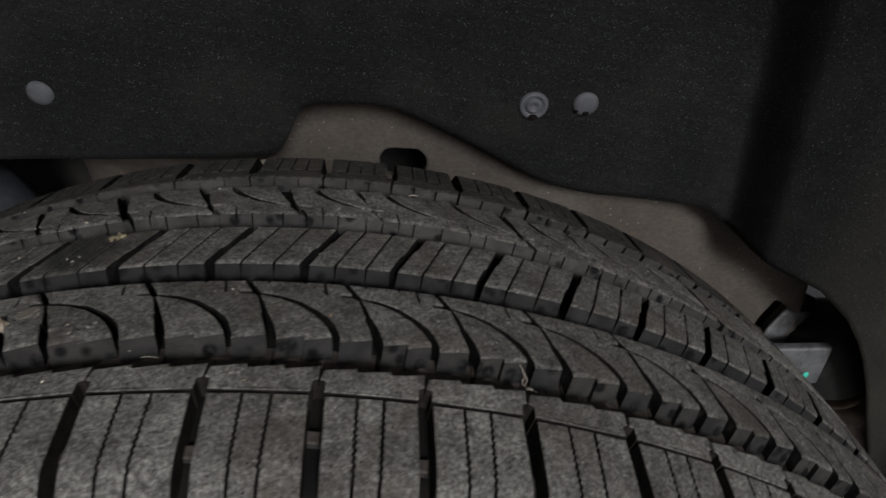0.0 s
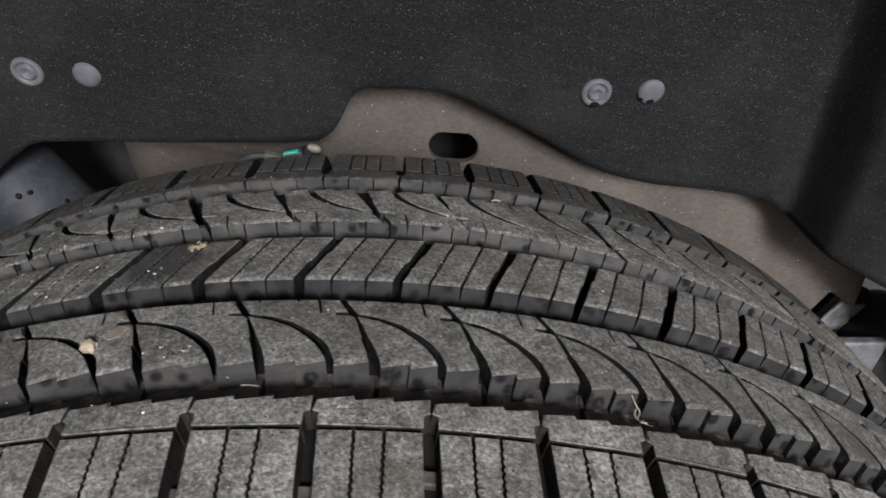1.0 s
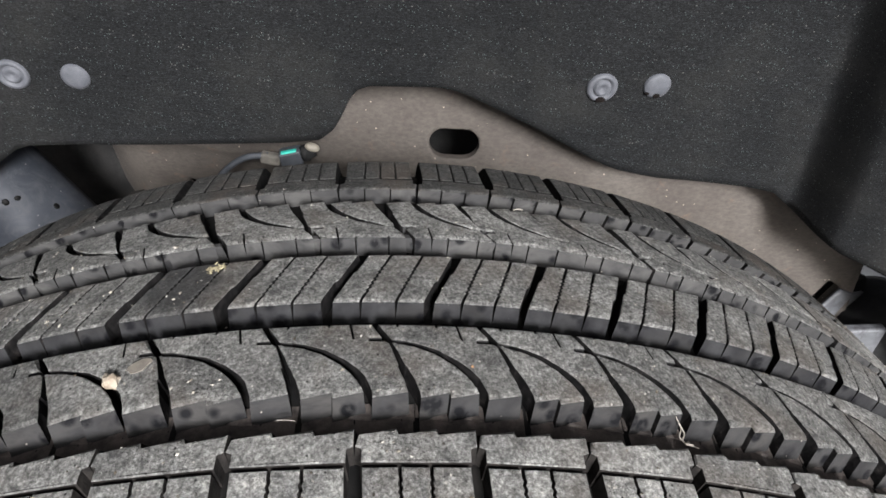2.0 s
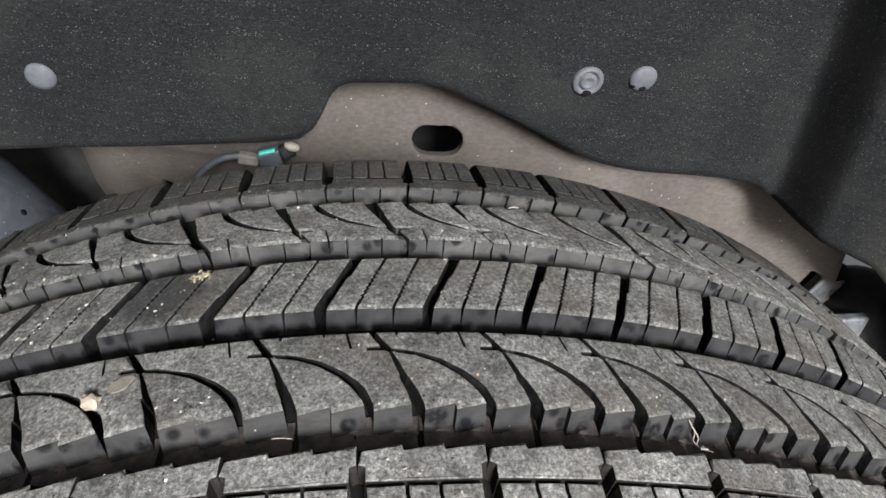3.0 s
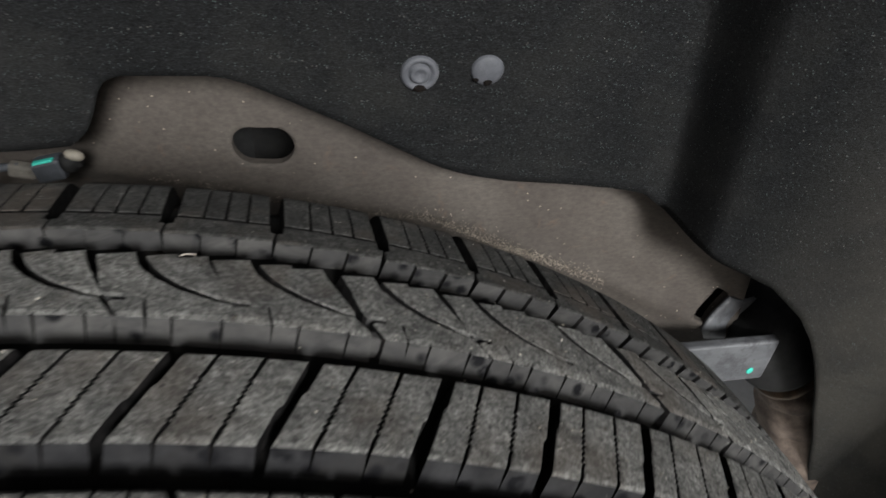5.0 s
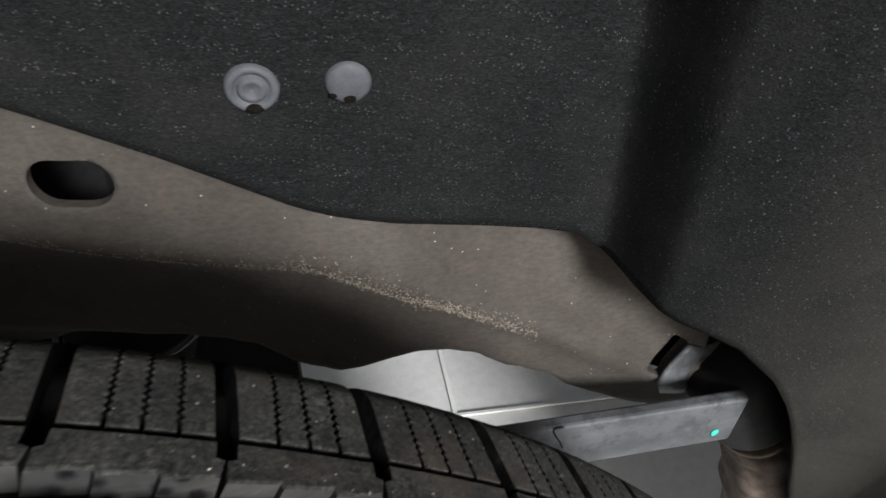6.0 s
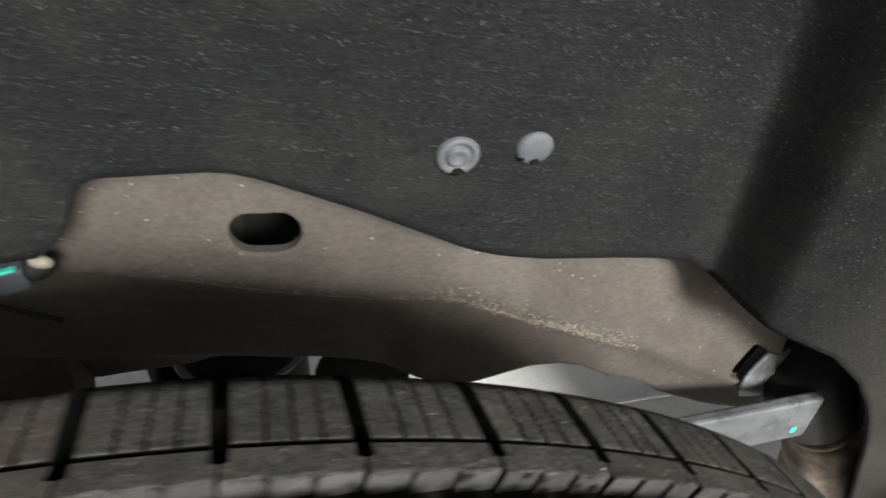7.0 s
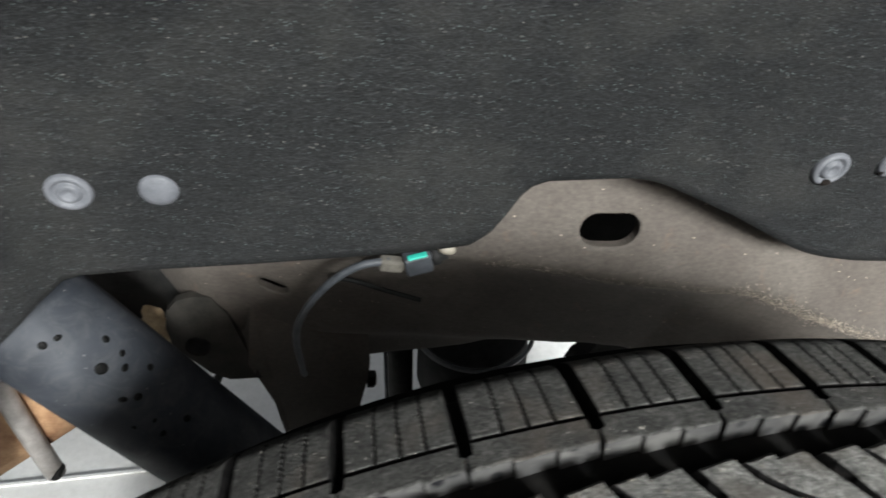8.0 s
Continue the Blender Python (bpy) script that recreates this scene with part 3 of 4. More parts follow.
    slab(bm, [(-0.0203, 0.4249), (-0.0184, 0.4773), (-0.0061, 0.4915), (-0.0046, 0.503), (-0.0003, 0.5134), (0.0073, 0.5211), (0.0139, 0.5296), (0.0158, 0.582), (0.0673, 0.5772), (0.0711, 0.4249)], lambda x, z: 0.562, 0.018)
    part("bump_stop", bm, PAN, rail, "black bump stop under the rail")
    for top, foot in (((-0.353, 0.662, 0.46), (-0.346, 0.662, 0.36)), ((-0.309, 0.662, 0.46), (-0.360, 0.662, 0.36))):
        bm = bmesh.new()
        tube(bm, [top, foot], 0.0042, 10)
        part("brace", bm, PAN, rail, "thin black brace", smooth=True)
    return rail


chassis_rail()


# ---- wheel ----
TX, TZ, TR, TY, CROWN = -0.0738, 0.388, 0.3957, 0.2373, 0.927   # axle place, tread radius, middle of the tread, its roundness
DEPTH, DRAFT = 0.0084, 0.0024


def crown(y):
    """Radius of the tread face at y."""
    d = abs(y - TY)
    return TR - CROWN * d * d - (45.0 * (d - 0.0915) ** 2 if d > 0.0915 else 0.0)


def on_tyre(deg, y, sink=0.0):
    r = crown(y) - sink
    return Vector((TX + r * math.sin(radians(deg)), y, TZ + r * math.cos(radians(deg))))


def inset(line, dist):
    """A closed outline in (degrees, y) moved inwards by dist metres."""
    k = radians(1) * TR
    pts = [Vector((a * k, y)) for a, y in line]
    area = sum(p.x * q.y - q.x * p.y for p, q in zip(pts, pts[1:] + pts[:1]))
    side = 1 if area > 0 else -1
    out = []
    for i, p in enumerate(pts):
        a, b = (p - pts[i - 1]), (pts[(i + 1) % len(pts)] - p)
        na, nb = Vector((-a.y, a.x)), Vector((-b.y, b.x))
        if na.length > 1e-9:
            na.normalize()
        if nb.length > 1e-9:
            nb.normalize()
        n = na + nb
        n = n / max(0.5, n.length_squared / 2) if n.length > 1e-6 else na
        q = p + side * dist * n
        out.append((q.x / k, q.y))
    return out


FINE = 0.1660   # the fine line round each shoulder


def round_the_tyre(p, q):
    """Whether an edge runs along a wide groove, and not along a cross groove, a sipe or the fine line."""
    run = abs(q[0] - p[0]) * radians(1) * TR
    return run > 3 * abs(q[1] - p[1]) and min(abs(p[1] - FINE), abs(p[1] - 2 * 0.2382 + FINE)) > 0.0015


def cover(bm, flat, verts, tris, low, mat, most=0.007):
    """Lays triangles over the round of the tyre, halving their longest edges until none is longer than most."""
    halves, todo = {}, [tuple(t) for t in tris]
    while todo:
        tri = todo.pop()
        size, i = max(((flat[tri[k]] - flat[tri[(k + 1) % 3]]).length, k) for k in range(3))
        a, b, c = tri[i], tri[(i + 1) % 3], tri[(i + 2) % 3]
        if size > most:
            key = (min(a, b), max(a, b))
            if key not in halves:
                p = (flat[a] + flat[b]) / 2
                flat.append(p)
                verts.append(bm.verts.new(on_tyre(p.x / (radians(1) * TR), p.y, low)))
                halves[key] = len(flat) - 1
            m = halves[key]
            todo += [(a, m, c), (m, b, c)]
            continue
        vs = [verts[k] for k in (a, b, c)]
        bm.faces.new(vs[::-1] if (flat[b] - flat[a]).cross(flat[c] - flat[a]).z > 0 else vs).material_index = mat


def block(bm, line, ladder=False, bevel=0.0004, sink=DEPTH, low=0.0, face_mat=0):
    """One rubber block on the tread. ladder: the outline is one flank and then the other flank back, with as many points."""
    n = len(line)
    area = sum(p[0] * q[1] - q[0] * p[1] for p, q in zip(line, line[1:] + line[:1]))
    ring = inset(line, bevel)
    # edges that run round the tyre are worn rounder than the cuts across it
    mid = sum(y for _, y in line) / n
    soft = [False] * n
    for i in range(n):
        j = (i + 1) % n
        if round_the_tyre(line[i], line[j]):
            soft[i] = soft[j] = True
    if face_mat == 0:
        ragged = [noise.noise((a * 3.1, y * 900, 0.7)) for a, y in line]
        ring = [(a + 0.030 * r, y + 0.00022 * noise.noise((a * 4.3, y * 700, 5.2))) for (a, y), r in zip(ring, ragged)]
    ring = [(a, y + (0.0008 if line[i][1] < mid else -0.0008)) if soft[i] and face_mat == 0 and abs(line[i][1] - mid) > 0.004 else (a, y) for i, (a, y) in enumerate(ring)]
    top = [bm.verts.new(on_tyre(a, y, low)) for a, y in ring]
    rim = [bm.verts.new(on_tyre(a, y, low + bevel * 0.9 + (0.0005 if soft[i] and face_mat == 0 else 0.0))) for i, (a, y) in enumerate(line)]
    lean = DRAFT if face_mat == 0 else 0.0
    foot = [bm.verts.new(on_tyre(a, y + ((-lean if line[i][1] < mid else lean) if soft[i] and abs(line[i][1] - mid) > 0.004 else 0.0), sink)) for i, (a, y) in enumerate(inset(line, -0.0005))]
    flip = area > 0

    def face(vs, m):
        f = bm.faces.new(vs[::-1] if flip else vs)
        f.material_index = m

    if ladder:
        h = n // 2
        for i in range(h - 1):
            face([top[i + 1], top[i], top[n - 1 - i], top[n - 2 - i]][::-1], 0)
    else:
        from_plane = [Vector((a * radians(1) * TR, y, 0)) for a, y in ring]
        cover(bm, from_plane, list(top), tessellate(from_plane), low, face_mat)
    for i in range(n):
        j = (i + 1) % n
        face([top[i], top[j], rim[j], rim[i]], face_mat)
        face([rim[i], rim[j], foot[j], foot[i]], 1 if round_the_tyre(line[i], line[j]) else 2)


def zigzag(a, b, n, wave, lo=0.2, hi=0.8):
    """n + 1 points from a to b, toothed between the parts lo and hi of the way."""
    out = []
    for i in range(n + 1):
        t = i / n
        w = wave * (1 if i % 2 else -1) if lo < t < hi else 0.0
        out.append((a[0] + (b[0] - a[0]) * t + w, a[1] + (b[1] - a[1]) * t))
    return out


def toothed(a, b, teeth, step):
    """Points from a to b along a rib's edge, with small saw steps in y."""
    out = []
    for i in range(teeth):
        t0, t1 = i / teeth, (i + 1) / teeth
        out.append((a[0] + (b[0] - a[0]) * t0, a[1] + (b[1] - a[1]) * t0))
        out.append((a[0] + (b[0] - a[0]) * (t1 - 0.02), a[1] + (b[1] - a[1]) * t1 + step))
    return out


def notched(a, b, count, bite):
    """Points from a to b along a rib's edge, with narrow nicks of the given depth in y."""
    out = [a]
    for i in range(count):
        t = (i + 0.5) / count
        u, y = a[0] + (b[0] - a[0]) * t, a[1] + (b[1] - a[1]) * t
        w = 0.07 if b[0] > a[0] else -0.07
        out += [(u - w, y), (u - 0.4 * w, y + bite), (u + 0.4 * w, y + bite), (u + w, y)]
    return out


SLIT = 0.072   # half a sipe, in degrees


def rib_centre(s, q):
    """Slabs of a block of the middle rib, for the start s and the pitch q in degrees."""
    f, n = 0.2499, 0.2248
    k = q / 4.9
    cuts = [((0.0, f), (-1.5, n)), ((1.25 * k, f), (-0.16 * k - 0.02, n)), ((2.89 * k, f), (1.53 * k, n)), ((4.43 * k, f), (2.98 * k, n))]
    slabs = []
    for i in range(3):
        (a, b), (c, d) = cuts[i], cuts[i + 1]
        left = zigzag(a, b, 26, 0.055 if i else 0.0, 0.28, 0.82)
        right = zigzag(c, d, 26, 0.055 if i < 2 else 0.0, 0.28, 0.82)
        left = [(s + u + (SLIT if i else 0.0), y) for u, y in left]
        right = [(s + u - (SLIT if i < 2 else 0.0), y) for u, y in right]
        if i == 0:
            left = [(u + (0.10 if y > 0.2395 else 0.0), y) for u, y in left]
        if i == 2:
            right = [(u - (0.12 if y < 0.2345 else 0.0), y) for u, y in right]
        slabs.append(left + right[::-1])
    return slabs


MAIN = [(0.2146, 0.56, 0.15), (0.2083, 1.15, 0.10), (0.2062, 1.36, 0.10), (0.1978, 1.84, 0.14), (0.1972, 1.86, 0.20), (0.1925, 2.17, 0.23), (0.1886, 2.36, 0.25)]
CURVE = [(0.2076, 1.34, 0.0006), (0.2070, 1.9, 0.0006), (0.2055, 2.46, 0.0007), (0.2030, 3.36, 0.0009), (0.1990, 4.22, 0.0011), (0.1955, 4.75, 0.0013), (0.1929, 5.04, 0.0014), (0.1886, 5.33, 0.0014)]


def main_side(s, side):
    return [(s + u + side * w, y) for y, u, w in MAIN]


def curve_side(s, q, side):
    """A flank of the sickle groove: side 1 towards the far edge, -1 towards the near one."""
    k, c = q / 4.9, radians(1) * TR
    out = []
    pts = [((1.2 + (u - 1.2) * k) * c, y, w) for y, u, w in CURVE]
    for i, (x, y, w) in enumerate(pts):
        a, b = pts[max(i - 1, 0)], pts[min(i + 1, len(pts) - 1)]
        d = Vector((b[0] - a[0], b[1] - a[1])).normalized()
        out.append((s + (x - d.y * side * w) / c, y + d.x * side * w))
    out[-1] = (out[-1][0], CURVE[-1][0])
    return out


def rib_sickle(s, q):
    """The two pieces of a pitch of the second rib: the long one and the island under the sickle groove."""
    main_r, next_l = main_side(s, 1), main_side(s + q, -1)
    far = 0.2146
    upper, lower = curve_side(s, q, 1), curve_side(s, q, -1)
    one = [p for p in main_r if p[1] > 0.2085]
    one = notched(one[0], (s + 4.36 * q / 4.9 - 0.05, far), 2, -0.0011) + [(s + 4.36 * q / 4.9 - 0.05, far), (s + 4.52 * q / 4.9 - 0.02, 0.2085), (s + 4.58 * q / 4.9, 0.2078), (s + 4.55 * q / 4.9 + 0.05, 0.2085), (s + 4.36 * q / 4.9 + 0.05, far)]
    stub = [(s + q + 0.9, 0.2090), (s + q + 0.35, 0.2088), (s + q + 0.35, 0.2071), (s + q + 1.10, 0.2069)]
    right = [p for p in next_l if p[1] > 0.2095] + stub + [p for p in next_l if p[1] < 0.2066]
    edge = toothed(right[-1], upper[-1], 1, -0.0019)[1:]
    back = upper[::-1]
    piece_a = one + right + edge + back
    main_near = [p for p in main_r if p[1] < 0.2066]
    piece_b = main_near[::-1] + [lower[0]] + lower[1:] + toothed(lower[-1], main_near[-1], 2, -0.0019)[1:]
    return [piece_a, piece_b]


def mirror(line, s):
    """The same piece turned half round, for the rib on the other side of the middle."""
    return [(2 * s + 2.66 - u, 2 * 0.2381 - y) for u, y in line]


def rib_shoulder(s, q, far=False):
    """The strip beside the wide groove and the slabs outside the fine line."""
    k = q / 4.9
    edge, line, end = 0.1763, FINE, 0.1245
    strip = [(s + 0.04, line + 0.0007), (s + q - 0.04, line + 0.0007)] + (toothed((s + q - 0.04, edge), (s + 0.04, edge), 3, -0.0011) if far else toothed((s + q - 0.04, edge + 0.0004), (s + 0.04, edge + 0.0004), 3, -0.0019))
    ys = [line - 0.0007 - (line - 0.0007 - 0.141) * i / 22 for i in range(23)] + [0.138, 0.135, 0.132, 0.129, 0.1265, end]

    def flank(u0, u1, half, wave):
        out = []
        for i, y in enumerate(ys):
            t = (line - y) / 0.025
            w = wave * (1 if i % 2 else -1) if 0.1415 < y < 0.163 else 0.0
            out.append((s + u0 + (u1 - u0) * min(t, 1.3) + half + w, y))
        return out

    g = 0.35
    flanks = [(0.0, 0.22, g, 0), (1.80 * k, 1.97 * k, 0, 0.034), (3.02 * k, 3.11 * k, 0, 0.034), (q, q + 0.22, -g, 0)]
    if far:
        flanks[1:3] = [(1.38 * k, 1.55 * k, 0, 0.045), (2.38 * k, 2.52 * k, 0, 0.045), (3.38 * k, 3.48 * k, 0, 0.045)]
    slabs, last = [], len(flanks) - 2
    for i in range(last + 1):
        a, b = flanks[i], flanks[i + 1]
        left = flank(a[0], a[1], a[2] + (SLIT if i else 0), a[3])
        right = flank(b[0], b[1], b[2] - (SLIT if i < last else 0), b[3])
        slabs.append(left + right[::-1])
    # the pocket where the cross groove runs past the fine line
    strip = [(s + 0.04, 0.1712), (s + 0.30, 0.1705), (s + 0.30, line + 0.0007), (s + q - 0.30, line + 0.0007), (s + q - 0.30, 0.1705), (s + q - 0.04, 0.1712)] + strip[2:]
    return strip, slabs


DRIFT = table([(-18, -0.42), (-12.3, -0.36), (-6.9, -0.24), (-1.9, -0.15), (3.0, -0.10), (7.6, -0.06), (18, -0.06), (26, 0.0)])


def shoulder_far(line, s, q, shift):
    """The same piece turned half round for the inner shoulder, whose pitches run a little uneven to the outer ones."""
    out = [(2 * s + q - u + shift, 2 * 0.2382 - y) for u, y in line]
    return [(a + DRIFT(a), y) for a, y in out]


# where the pitches begin: uneven, as moulded to quieten the tyre
STARTS = [-10.25, -4.87, 0.15, 5.04, 9.67, 14.40, 19.48, 24.30, 29.2]
LENGTHS = [5.4, 5.0, 4.8, 5.3, 4.9, 4.7, 5.2, 5.5, 5.1]


def all_starts():
    out, i = list(STARTS), 0
    while out[-1] < 172:
        out.append(out[-1] + LENGTHS[i % 9])
        i += 1
    left = [STARTS[0] - 5.4]
    i = 0
    while left[-1] > out[-1] - 360 + 8.2:
        left.append(left[-1] - LENGTHS[(i * 2) % 9])
        i += 1
    return left[::-1] + out


FACES = []   # outlines of the tread faces on the upper part of the tyre, in degrees and y


def wheel():
    top = thing("wheel", "road wheel with a worn, dusty all-season tyre", "wheel")
    # carcass: groove floor, shoulders and sidewalls
    prof = []
    for i in range(27):
        y = 0.1225 + (0.3535 - 0.1225) * i / 26
        prof.append((crown(y) - DEPTH + 0.0006, y))
    wall = [(0.350, 0.108), (0.338, 0.101), (0.320, 0.097), (0.295, 0.098), (0.272, 0.103), (0.255, 0.110), (0.243, 0.122), (0.236, 0.128), (0.228, 0.128)]
    prof = [(r, y) for r, y in wall[::-1]] + prof + [(r, 2 * 0.2381 - y) for r, y in wall]
    bm = bmesh.new()
    spin = Matrix.Translation((TX, 0, TZ)) @ Matrix.Rotation(radians(-90), 4, "X")
    lathe(bm, spin, prof, 180)
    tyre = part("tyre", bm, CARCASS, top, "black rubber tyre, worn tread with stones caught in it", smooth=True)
    starts = all_starts()
    rest = bmesh.new()
    for s, e in zip(starts, starts[1:] + [starts[0] + 360]):
        q = e - s
        if q > 9:
            q = 5.0
        near = -42 < s < 66
        pieces = [(rib_centre(s, q), True)]
        long_piece, island = rib_sickle(s, q)
        turned_piece = mirror(long_piece, s)
        pieces += [([p], False) for p in (long_piece, turned_piece, island, mirror(island, s))]
        bridge = [(s + 0.56 - 0.24, 0.2146), (s + 0.745 - 0.24, 0.2115), (s + 0.745 + 0.24, 0.2115), (s + 0.56 + 0.24, 0.2146)]
        strip, slabs = rib_shoulder(s, q)
        pieces += [([strip], False), (slabs, True)]
        strip, slabs = rib_shoulder(s, q, True)
        pieces += [([shoulder_far(strip, s, q, -2.05)], False), ([shoulder_far(p, s, q, -2.05) for p in slabs], True)]
        for lines, ladder in pieces:
            bm = bmesh.new() if near else rest
            for line in lines:
                block(bm, line, ladder)
                if -32 < s < 40:
                    FACES.append(line)
            if lines[0] is turned_piece:
                # low tie that closes the end of the main cross groove
                block(bm, mirror(bridge, s), low=0.0012, bevel=0.0005, face_mat=1)
            if lines[0] is long_piece:
                # muddy shelf that fills the foot of the wide groove, with low steps along the flank
                u = s + 2.5
                block(bm, [(u, 0.1900), (u + q, 0.1900), (u + q, 0.1790), (u + 0.75 * q, 0.1793), (u + 0.5 * q, 0.1789), (u + 0.25 * q, 0.1794), (u, 0.1790)], low=0.0078, bevel=0.0010, face_mat=3)
                for i in range(3):
                    u = s + 2.45 + q * i / 3
                    block(bm, [(u, 0.1900), (u + q / 3, 0.1900), (u + q / 3, 0.1838), (u, 0.1852)], low=0.0072 + 0.0003 * ((i * 7 + int(s)) % 3), bevel=0.0006, face_mat=3)
            if near and lines[0][0][1] < 0.18 and not ladder:
                for y, low, half in ((0.1530 + 0.004 * math.sin(7 * s), 0.0062, 0.34),):
                    block(bm, [(s + q - half, y + 0.0022), (s + q + half, y + 0.0020), (s + q + half, y - 0.0022), (s + q - half, y - 0.0020)], low=low, bevel=0.0005, face_mat=3)
            if near:
                low_y = min(y for _, y in lines[0])
                # light across the tread in the colour: inner shoulder darkened, outer one lightened
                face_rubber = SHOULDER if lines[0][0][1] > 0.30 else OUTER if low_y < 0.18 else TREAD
                wall_rubber = DUSTY if low_y > 0.2610 else GROOVE if low_y > 0.22 else WORN
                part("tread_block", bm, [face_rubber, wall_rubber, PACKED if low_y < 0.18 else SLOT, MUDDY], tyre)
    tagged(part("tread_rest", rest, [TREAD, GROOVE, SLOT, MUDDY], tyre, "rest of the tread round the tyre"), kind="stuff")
    # moulding hairs along the inner edge of the tread
    hair, hairs = random.Random(8), bmesh.new()
    for i in range(60):
        a, y = -40 + 1.75 * i + hair.uniform(-0.7, 0.7), 0.3500 + hair.uniform(-0.003, 0.002)
        tube(hairs, [on_tyre(a, y, 0.001), on_tyre(a + hair.uniform(-0.1, 0.1), y + 0.0004, -0.0008), on_tyre(a + hair.uniform(-0.25, 0.25), y + 0.0012, -hair.uniform(0.0015, 0.0030))], 0.00035, 5)
    tagged(part("moulding_hairs", hairs, CARCASS, tyre, "short black rubber moulding hairs"), kind="stuff")
    # fine line beside each shoulder is left open between strip and slabs; the rim closes the bead
    bm = bmesh.new()
    lathe(bm, spin, [(0.229, 0.126), (0.236, 0.122), (0.232, 0.118), (0.218, 0.126), (0.212, 0.145), (0.205, 0.165), (0.090, 0.150), (0.035, 0.146), (0.0, 0.146)], 72)
    part("rim", bm, RIM, top, "plain silver wheel rim", smooth=True)
    bm = bmesh.new()
    lathe(bm, spin, [(0.229, 0.350), (0.236, 0.354), (0.232, 0.358), (0.216, 0.348), (0.208, 0.30), (0.204, 0.172), (0.090, 0.158), (0.0, 0.154)], 72)
    part("rim_barrel", bm, BARREL, top, "inner rim barrel black with brake dust", smooth=True)
    return top


wheel()


# ---- lining clips ----
def clip_ringed(x, z, dirty=True):
    """A push clip with a stepped, ringed head and a dirt-filled notch."""
    y = lining_y(x, z)
    top = thing("push_clip", "grey plastic push clip with a ringed head in the felt lining", "clip", "lining clips")
    m = pose(x, y, z, 98.5, 0, 1.5)
    bm = bmesh.new()
    lathe(bm, m, [(0.0, 0.0012), (0.0008, 0.0010), (0.0014, 0.0020), (0.0022, 0.0016), (0.0030, 0.0028), (0.0045, 0.0030), (0.0055, 0.0022), (0.0060, 0.0004), (0.0066, 0.0004), (0.0072, 0.0022), (0.0088, 0.0026), (0.0100, 0.0018), (0.0106, 0.0004), (0.0106, -0.002)], 40)
    part("head", bm, CLIP, top, smooth=True)
    if not dirty:
        return top
    bm = bmesh.new()
    bmesh.ops.create_icosphere(bm, subdivisions=2, radius=1, matrix=m @ pose(0, -0.0084, 0.0020) @ Matrix.Diagonal((0.0040, 0.0021, 0.0016, 1)))
    part("dirt", bm, DIRT_AND_DARK, top, "dark dirt packed under the head", smooth=True)
    return top


def clip_flat(x, z, dirty=True):
    """A flat, slightly domed button clip."""
    y = lining_y(x, z)
    top = thing("button_clip", "flat grey plastic button clip in the felt lining", "clip", "lining clips")
    m = pose(x, y, z, 98.5, 0, 1.5)
    bm = bmesh.new()
    lathe(bm, m, [(0.0, 0.0030), (0.0050, 0.0027), (0.0080, 0.0019), (0.0091, 0.0008), (0.0092, -0.002)], 36)
    part("head", bm, CLIP, top, smooth=True)
    if not dirty:
        return top
    bm = bmesh.new()
    bmesh.ops.create_icosphere(bm, subdivisions=2, radius=1, matrix=m @ pose(0.0004, -0.0064, 0.0024) @ Matrix.Diagonal((0.0026, 0.0020, 0.0010, 1)))
    bmesh.ops.create_icosphere(bm, subdivisions=2, radius=1, matrix=m @ pose(-0.0062, -0.0050, 0.0018) @ Matrix.Diagonal((0.0018, 0.0014, 0.0008, 1)))
    part("dirt", bm, DIRT_AND_DARK, top, "dark dirt packed under the head", smooth=True)
    return top


clip_ringed(-0.316, 0.756, False)
clip_flat(-0.276, 0.755, False)
clip_ringed(0.072, 0.754)
clip_flat(0.109, 0.756)


# ---- damper: blue-black tube with black drops ----
def damper():
    top = thing("damper", "blue-black enamelled damper tube spotted with black drops", "damper")
    a, b = Vector((-0.4445, 0.522, 0.753)), Vector((-0.2255, 0.518, 0.376))
    m = axis_to(a, b)
    length = (b - a).length
    bm = bmesh.new()
    lathe(bm, m, [(0.0, 0.0), (0.033, 0.0), (0.0378, 0.006), (0.0378, length - 0.03), (0.036, length - 0.012), (0.026, length), (0.0, length)], 64)
    part("tube", bm, DAMPER, top, smooth=True)
    rnd = random.Random(11)
    inv = m.inverted()
    for x, y, z, r in ((-0.3635, 0.4881, 0.6513, 0.0028), (-0.3567, 0.4927, 0.6521, 0.0024), (-0.3376, 0.5045, 0.637, 0.0026), (-0.331, 0.5036, 0.625, 0.0023),
                       (-0.3405, 0.4924, 0.6244, 0.0041), (-0.3301, 0.4984, 0.6174, 0.0027), (-0.3191, 0.5067, 0.6074, 0.0025), (-0.3333, 0.4879, 0.6004, 0.0029),
                       (-0.3258, 0.4915, 0.5976, 0.0027), (-0.3029, 0.4958, 0.5673, 0.0026), (-0.3195, 0.488, 0.5777, 0.0019), (-0.3312, 0.4836, 0.5779, 0.0019),
                       (-0.3164, 0.4861, 0.5662, 0.0026)):
        v = inv @ Vector((x, y, z))
        turn, h = math.atan2(v.y, v.x), v.z
        spot = m @ Matrix.Rotation(turn, 4, "Z") @ Matrix.Translation((0.0379, 0, h)) @ Matrix.Rotation(rnd.uniform(0, 3), 4, "X") @ Matrix.Diagonal((0.0006, r, r * rnd.uniform(0.7, 1.0), 1))
        bm = bmesh.new()
        bmesh.ops.create_icosphere(bm, subdivisions=2, radius=1, matrix=spot)
        part("drop", bm, DROP, top, smooth=True)
    return top


damper()


